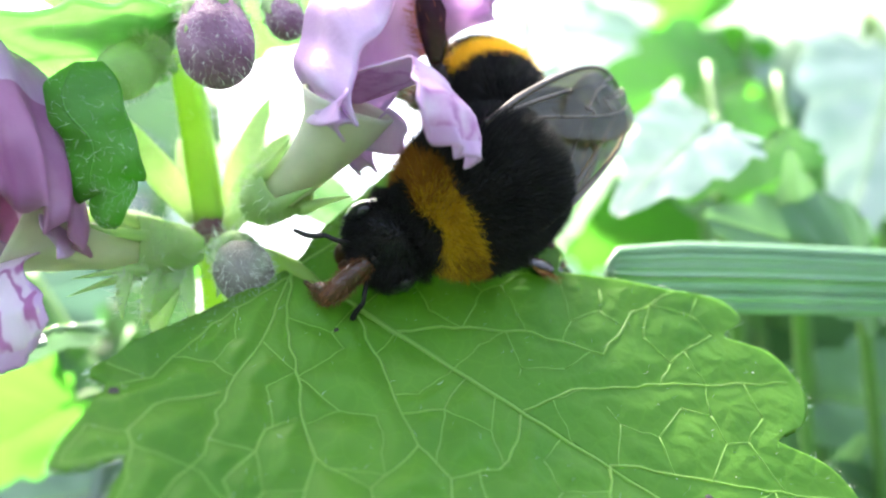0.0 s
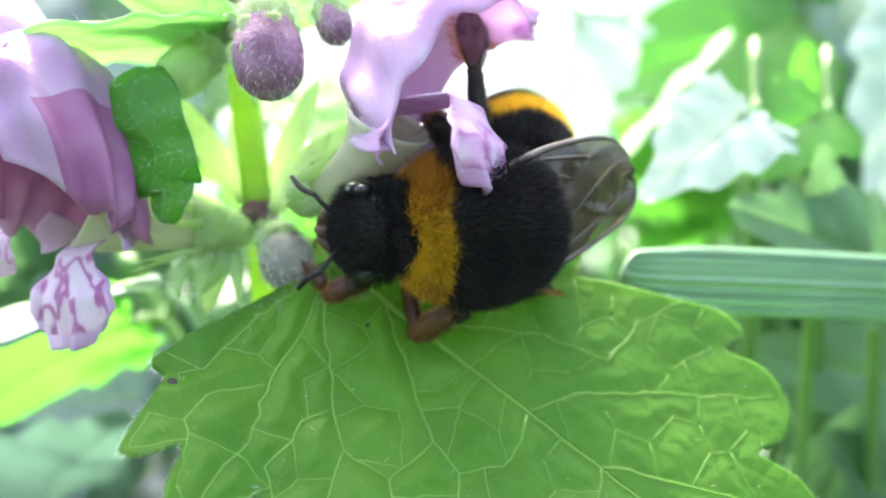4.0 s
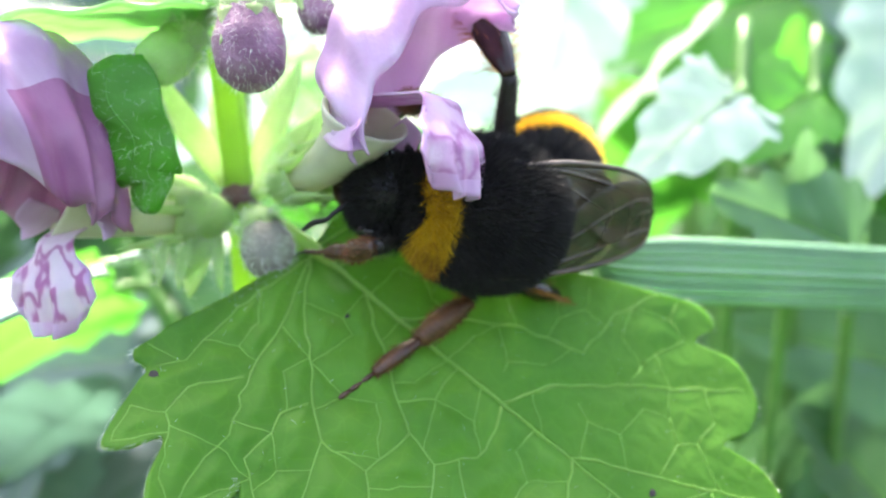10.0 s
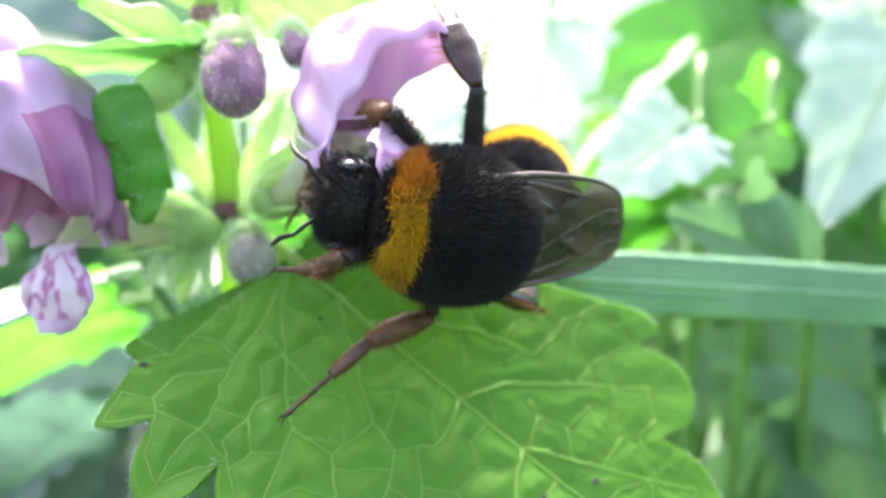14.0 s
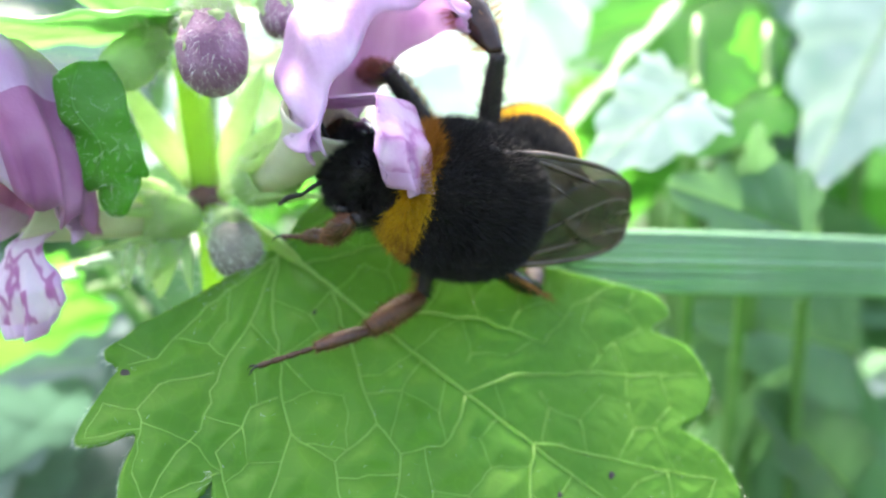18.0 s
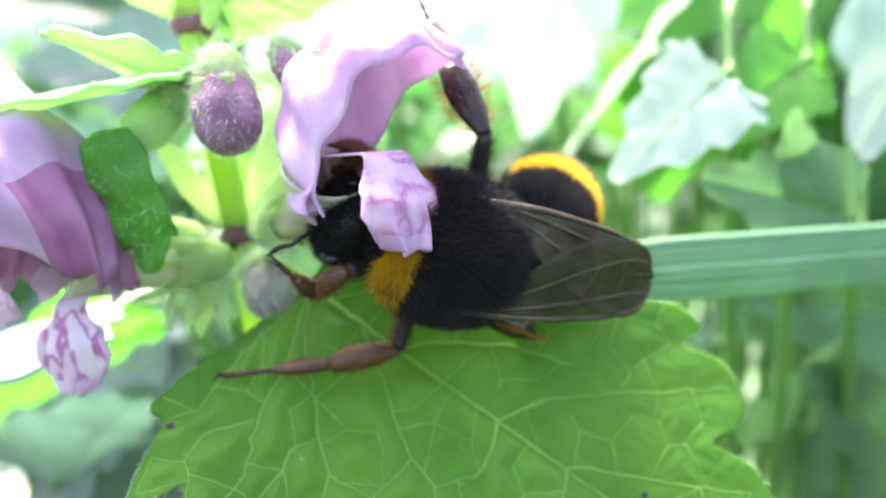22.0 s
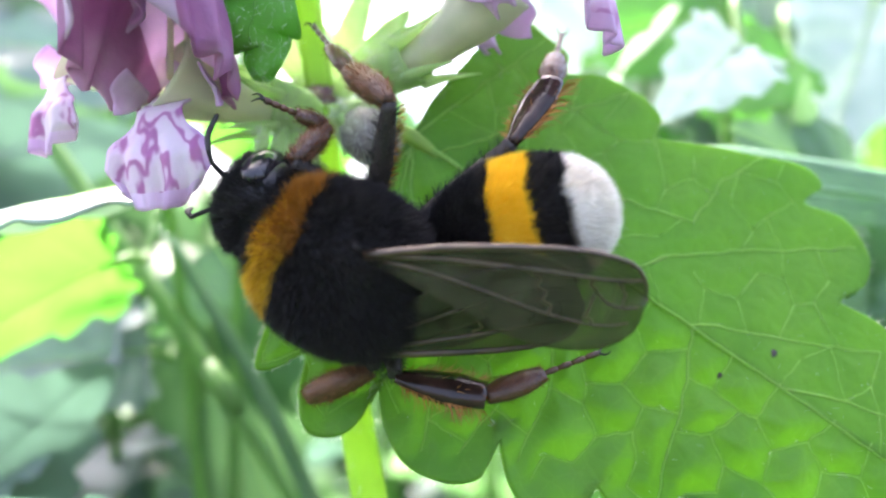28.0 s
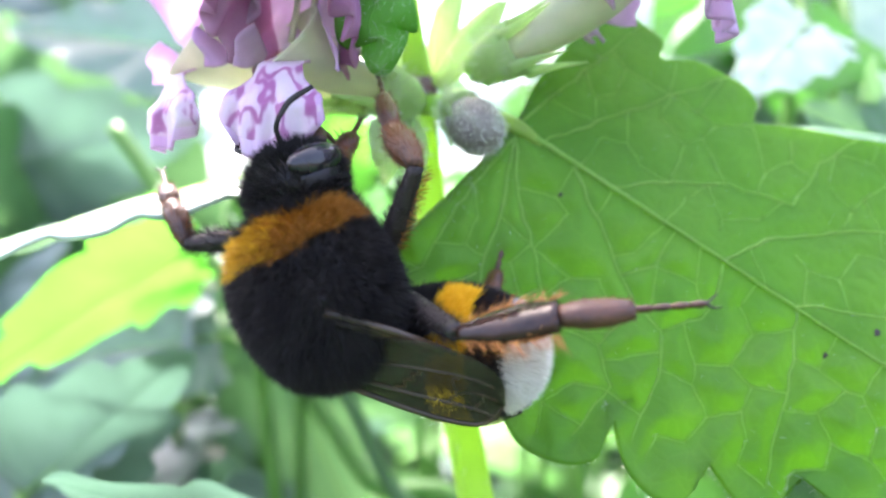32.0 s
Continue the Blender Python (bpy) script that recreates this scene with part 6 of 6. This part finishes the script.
BEE_ROWS = [
    (0, 2.28, 45.17, 3.96, -0.87, -0.19, -0.46, 0.27, -0.96, -0.1),
    (1, 2.15, 44.64, 4.56, -0.88, -0.21, -0.42, 0.27, -0.96, -0.09),
    (2, 1.69, 44.14, 3.62, -0.93, -0.23, -0.29, 0.28, -0.95, -0.12),
    (2.5, 0.53, 43.81, 3.96, -0.92, -0.25, -0.29, 0.29, -0.95, -0.11),
    (4.5, 0.29, 41.6, 2.5, -0.95, -0.3, -0.02, 0.3, -0.95, -0.07),
    (5, 0.39, 41.09, 2.48, -0.95, -0.29, -0.04, 0.3, -0.95, -0.05),
    (6, 1.2, 39.53, 3.06, -0.96, -0.28, -0.04, 0.28, -0.96, -0.02),
    (7, 2.25, 41.28, 2.82, -0.96, -0.29, -0.02, 0.3, -0.95, -0.06),
    (7.5, 2.23, 42.04, 3.07, -0.95, -0.31, -0.02, 0.31, -0.95, -0.08),
    (8, 2.17, 42.21, 3.21, -0.96, -0.28, -0.02, 0.29, -0.95, -0.09),
    (8.5, 2.1, 42.89, 3.5, -0.96, -0.28, 0.05, 0.28, -0.96, -0.1),
    (9, 2.19, 43.05, 3.15, -0.95, -0.29, 0.11, 0.27, -0.95, -0.14),
    (10, 1.85, 43.58, 3.24, -0.95, -0.26, 0.18, 0.24, -0.97, -0.08),
    (11, 1.72, 42.31, 3.35, -0.95, -0.25, 0.17, 0.24, -0.97, -0.06),
    (12, 2.4, 40.05, 2.97, -0.95, -0.27, 0.13, 0.25, -0.96, -0.13),
    (13, 1.66, 40.27, 3.1, -0.95, -0.28, 0.14, 0.27, -0.96, -0.1),
    (14, 2.42, 38.55, 3.22, -0.95, -0.29, 0.15, 0.27, -0.95, -0.12),
    (14.5, 2.51, 39.06, 3.14, -0.95, -0.28, 0.17, 0.26, -0.96, -0.13),
    (16.5, 1.15, 42.9, 3.46, -0.94, -0.22, 0.25, 0.2, -0.98, -0.07),
    (17, 1.34, 42.41, 3.5, -0.94, -0.22, 0.26, 0.2, -0.98, -0.08),
    (18, 2.64, 42.05, 3.88, -0.94, -0.2, 0.26, 0.19, -0.98, -0.09),
    (19, 1.56, 43.45, 3.02, -0.95, -0.21, 0.25, 0.19, -0.98, -0.1),
    (20, 0.75, 45.02, 2.96, -0.95, -0.2, 0.26, 0.18, -0.98, -0.08),
    (21, 0.9, 45.86, 2.81, -0.92, -0.22, 0.34, 0.21, -0.98, -0.06),
    (22, 0.88, 42.12, 3.52, -0.9, -0.25, 0.35, 0.29, -0.96, 0.05),
    (22.5, 1.59, 38.81, 4.76, -0.91, -0.24, 0.34, 0.33, -0.92, 0.22),
    (23, 0.79, 40.79, 3.46, -0.9, -0.27, 0.33, 0.36, -0.9, 0.24),
    (23.5, 0.85, 41.17, 2.94, -0.9, -0.28, 0.34, 0.37, -0.9, 0.22),
    (24, 4.17, 44.23, 2.02, -0.95, -0.3, -0.05, 0.3, -0.95, 0),
    (24.5, 3.15, 44.36, 1.34, -0.96, -0.26, -0.06, 0.26, -0.96, -0.03),
    (25, 0.22, 43.67, 0.42, -0.96, -0.23, -0.13, 0.23, -0.97, 0.05),
    (25.5, -0.57, 43.68, 0.02, -0.98, -0.17, -0.09, 0.17, -0.98, 0.02),
    (27.5, -10.72, 39.94, -6.04, -0.94, 0.16, 0.28, -0.31, -0.76, -0.58),
    (28, -12.71, 40.52, -7.05, -0.87, 0.13, 0.47, -0.39, -0.77, -0.5),
    (28.5, -12.29, 41.59, -7.45, -0.88, 0.15, 0.45, -0.4, -0.75, -0.53),
    (29, -13.68, 43.34, -8.17, -0.88, 0.15, 0.45, -0.39, -0.76, -0.51),
    (29.5, -15.57, 43.09, -8.36, -0.8, 0.12, 0.59, -0.46, -0.76, -0.47),
    (30, -18.46, 42.27, -8.23, -0.64, 0.11, 0.76, -0.58, -0.71, -0.39),
    (30.5, -20.39, 41.16, -8.11, -0.45, 0.05, 0.89, -0.77, -0.54, -0.36),
    (31, -19.92, 39.74, -8.4, -0.4, 0.03, 0.92, -0.72, -0.63, -0.29),
    (31.5, -20.47, 40.95, -8.52, -0.37, 0.02, 0.93, -0.72, -0.64, -0.28),
    (32, -20.43, 40.96, -8.44, -0.39, 0.02, 0.92, -0.72, -0.63, -0.29),
]

# waist over time: degrees to its right, down and of twist, and where it sits in the bee
WAIST_ROWS = [
    (0, 63.9, 50.3, -15.3, -4.0, -2.2, -0.7),
    (2, 63.9, 50.3, -15.3, -4.0, -2.2, -0.7),
    (2.5, 63.9, 50.3, -15.3, -4.0, -2.2, -0.7),
    (4.5, 72.6, 58.7, -23.4, -4.2, -1.9, -1.4),
    (6, 72.6, 58.7, -23.4, -4.2, -1.9, -1.4),
    (11, 57.1, 61.3, -1.3, -4.5, -1.7, -0.9),
    (18, 57.5, 65.5, 5.0, -3.8, -1.9, -0.4),
    (21, 52.1, 52.0, 4.3, -5.2, -2.0, 0.0),
    (23, 52.1, 52.0, 4.3, -5.2, -2.0, 0.0),
    (25, 58.7, 50.3, 0.1, -5.4, -2.2, 0.1),
    (25.5, 58.7, 50.3, 0.1, -5.4, -2.2, 0.1),
    (27.5, 42.6, 6.6, 44.9, -3.6, -2.2, -2.4),
    (28, 42.6, 6.6, 44.9, -3.6, -2.2, -2.4),
    (29, 36.2, 4.7, 44.2, -4.6, -2.2, -1.8),
    (30, 58.9, 36.2, 51.5, -5.1, -2.0, -2.4),
    (31, 57.5, 30.5, 10.3, -3.2, -0.0, -2.4),
    (32, 58.9, 22.7, 12.7, -3.7, 0.5, -2.4),
]
# wings over time: sweep of the left and of the right wing, lift of the left and of the right, turn
WING_ROWS = [(0, -10, 0, -25, -25, 10), (2, -15, 5, -25, -30, 10), (6, -20, 10, -26, -34, 10), (11, -15, 5, -23, -28, 10), (18, -15, 5, -25, -30, 10), (21, -12, 0, -10, -14, 10), (23, -12, 0, -10, -14, 10), (25, -25, 15, -10, -20, 10), (27.5, -30, 25, -10, -10, 8), (28, -30, 25, -10, -10, 8), (29, -25, 20, -10, -10, 8), (30, -35, 30, -20, -30, 8), (31, -40, 15, -30, -50, 8), (32, -40, 15, -25, -45, 8)]

# the flower that the bee pushes aside: degrees about its foot
FLOWER_PUSH = [(0, 0), (7, 0), (9, -2), (14, -3), (19, -4), (20, -5), (21, -9), (23.5, -9), (24.2, -2), (25, 0), (32, 0)]
flower_m = pushed_flower.matrix_world.copy()
# the flower that lifts as the bee climbs under its lip: degrees about its foot
FLOWER_LIFT = [(0, 0), (28.5, 0), (29.3, 5), (30, 13), (32, 12)]
hanging_m = hanging_flower.matrix_world.copy()


def bee_pose(c, f, u):
    f, u = Vector(f).normalized(), Vector(u).normalized()
    left = u.cross(f).normalized()
    m = Matrix((f, left, f.cross(left))).transposed().to_4x4()
    m.translation = mm(*c)
    return m


def aim(start, end, side):
    x = (end - start).normalized()
    y = (side - x * side.dot(x)).normalized()
    m = Matrix((x, y, x.cross(y))).transposed().to_4x4()
    m.translation = start * 0.001
    return m


def to_ends(rows):
    if rows[0][0] > 0:
        rows = [(0.0, rows[0][1])] + rows
    if rows[-1][0] < 32:
        rows = rows + [(32.0, rows[-1][1])]
    return rows


def motions():
    near, far = ("left", "right") if leaf_m.to_3x3().col[1].x < 0 else ("right", "left")
    walk(halves[near], [(t, pose(0, 0, 0, LEAF_SIGN * a, 0, 0)) for t, a in LEAF_SWING])
    walk(halves[far], [(t, pose(0, 0, 0, LEAF_SIGN * a * FAR_HALF_PART, 0, 0)) for t, a in LEAF_SWING])
    walk(pushed_flower, [(t, flower_m @ pose(0, 0, 0, 0, 0, a)) for t, a in FLOWER_PUSH])
    walk(hanging_flower, [(t, hanging_m @ pose(0, 0, 0, 0, -a, 0)) for t, a in FLOWER_LIFT])
    walk(bee, [(r[0], bee_pose(r[1:4], r[4:7], r[7:10])) for r in BEE_ROWS])
    walk(abdomen, to_ends([(t, pose(x * 0.001, y * 0.001, z * 0.001) @ pose(0, 0, 0, tw, -dn, rt)) for t, rt, dn, tw, x, y, z in WAIST_ROWS]))
    for (nm, kind_of), w in wings.items():
        sg = 1 if nm == "left" else -1
        walk(w, to_ends([(t, wing_pose(sg, kind_of, a if sg > 0 else r, lf if sg > 0 else lr, c)) for t, a, r, lf, lr, c in WING_ROWS]))
    for key, (pair, nm, femur, tibia, tarsus) in legs.items():
        sg = 1 if nm == "left" else -1
        hip = Vector(HIPS[pair])
        hip.y *= sg
        a, b, c = LEG_SIZES[pair]
        rows = ([], [], [])
        for t, knee, ankle, tip in LEG_ROWS[key]:
            knee, ankle, tip = Vector(knee), Vector(ankle), Vector(tip)
            k, root = knee, knee - (knee - hip).normalized() * a
            n = k + (ankle - k).normalized() * b
            side = Vector((-0.3, 0, 1)) if abs((knee - hip).normalized().z) < 0.9 else Vector((0, 1, 0))
            if pair == "hind":
                d = (n - k).normalized()
                w = min(1.0, max(0.0, (abs(d.y) - 0.35) / 0.3))
                if t > 27:
                    w = min(w, 0.2)
                side = side * (1 - w) + Vector((d.y, -d.x, 0)) * w
            rows[0].append((t, aim(root, k, side)))
            rows[1].append((t, aim(k, n, side)))
            rows[2].append((t, aim(n, tip, side)))
        for ob, r in zip((femur, tibia, tarsus), rows):
            walk(ob, to_ends(r))


motions()
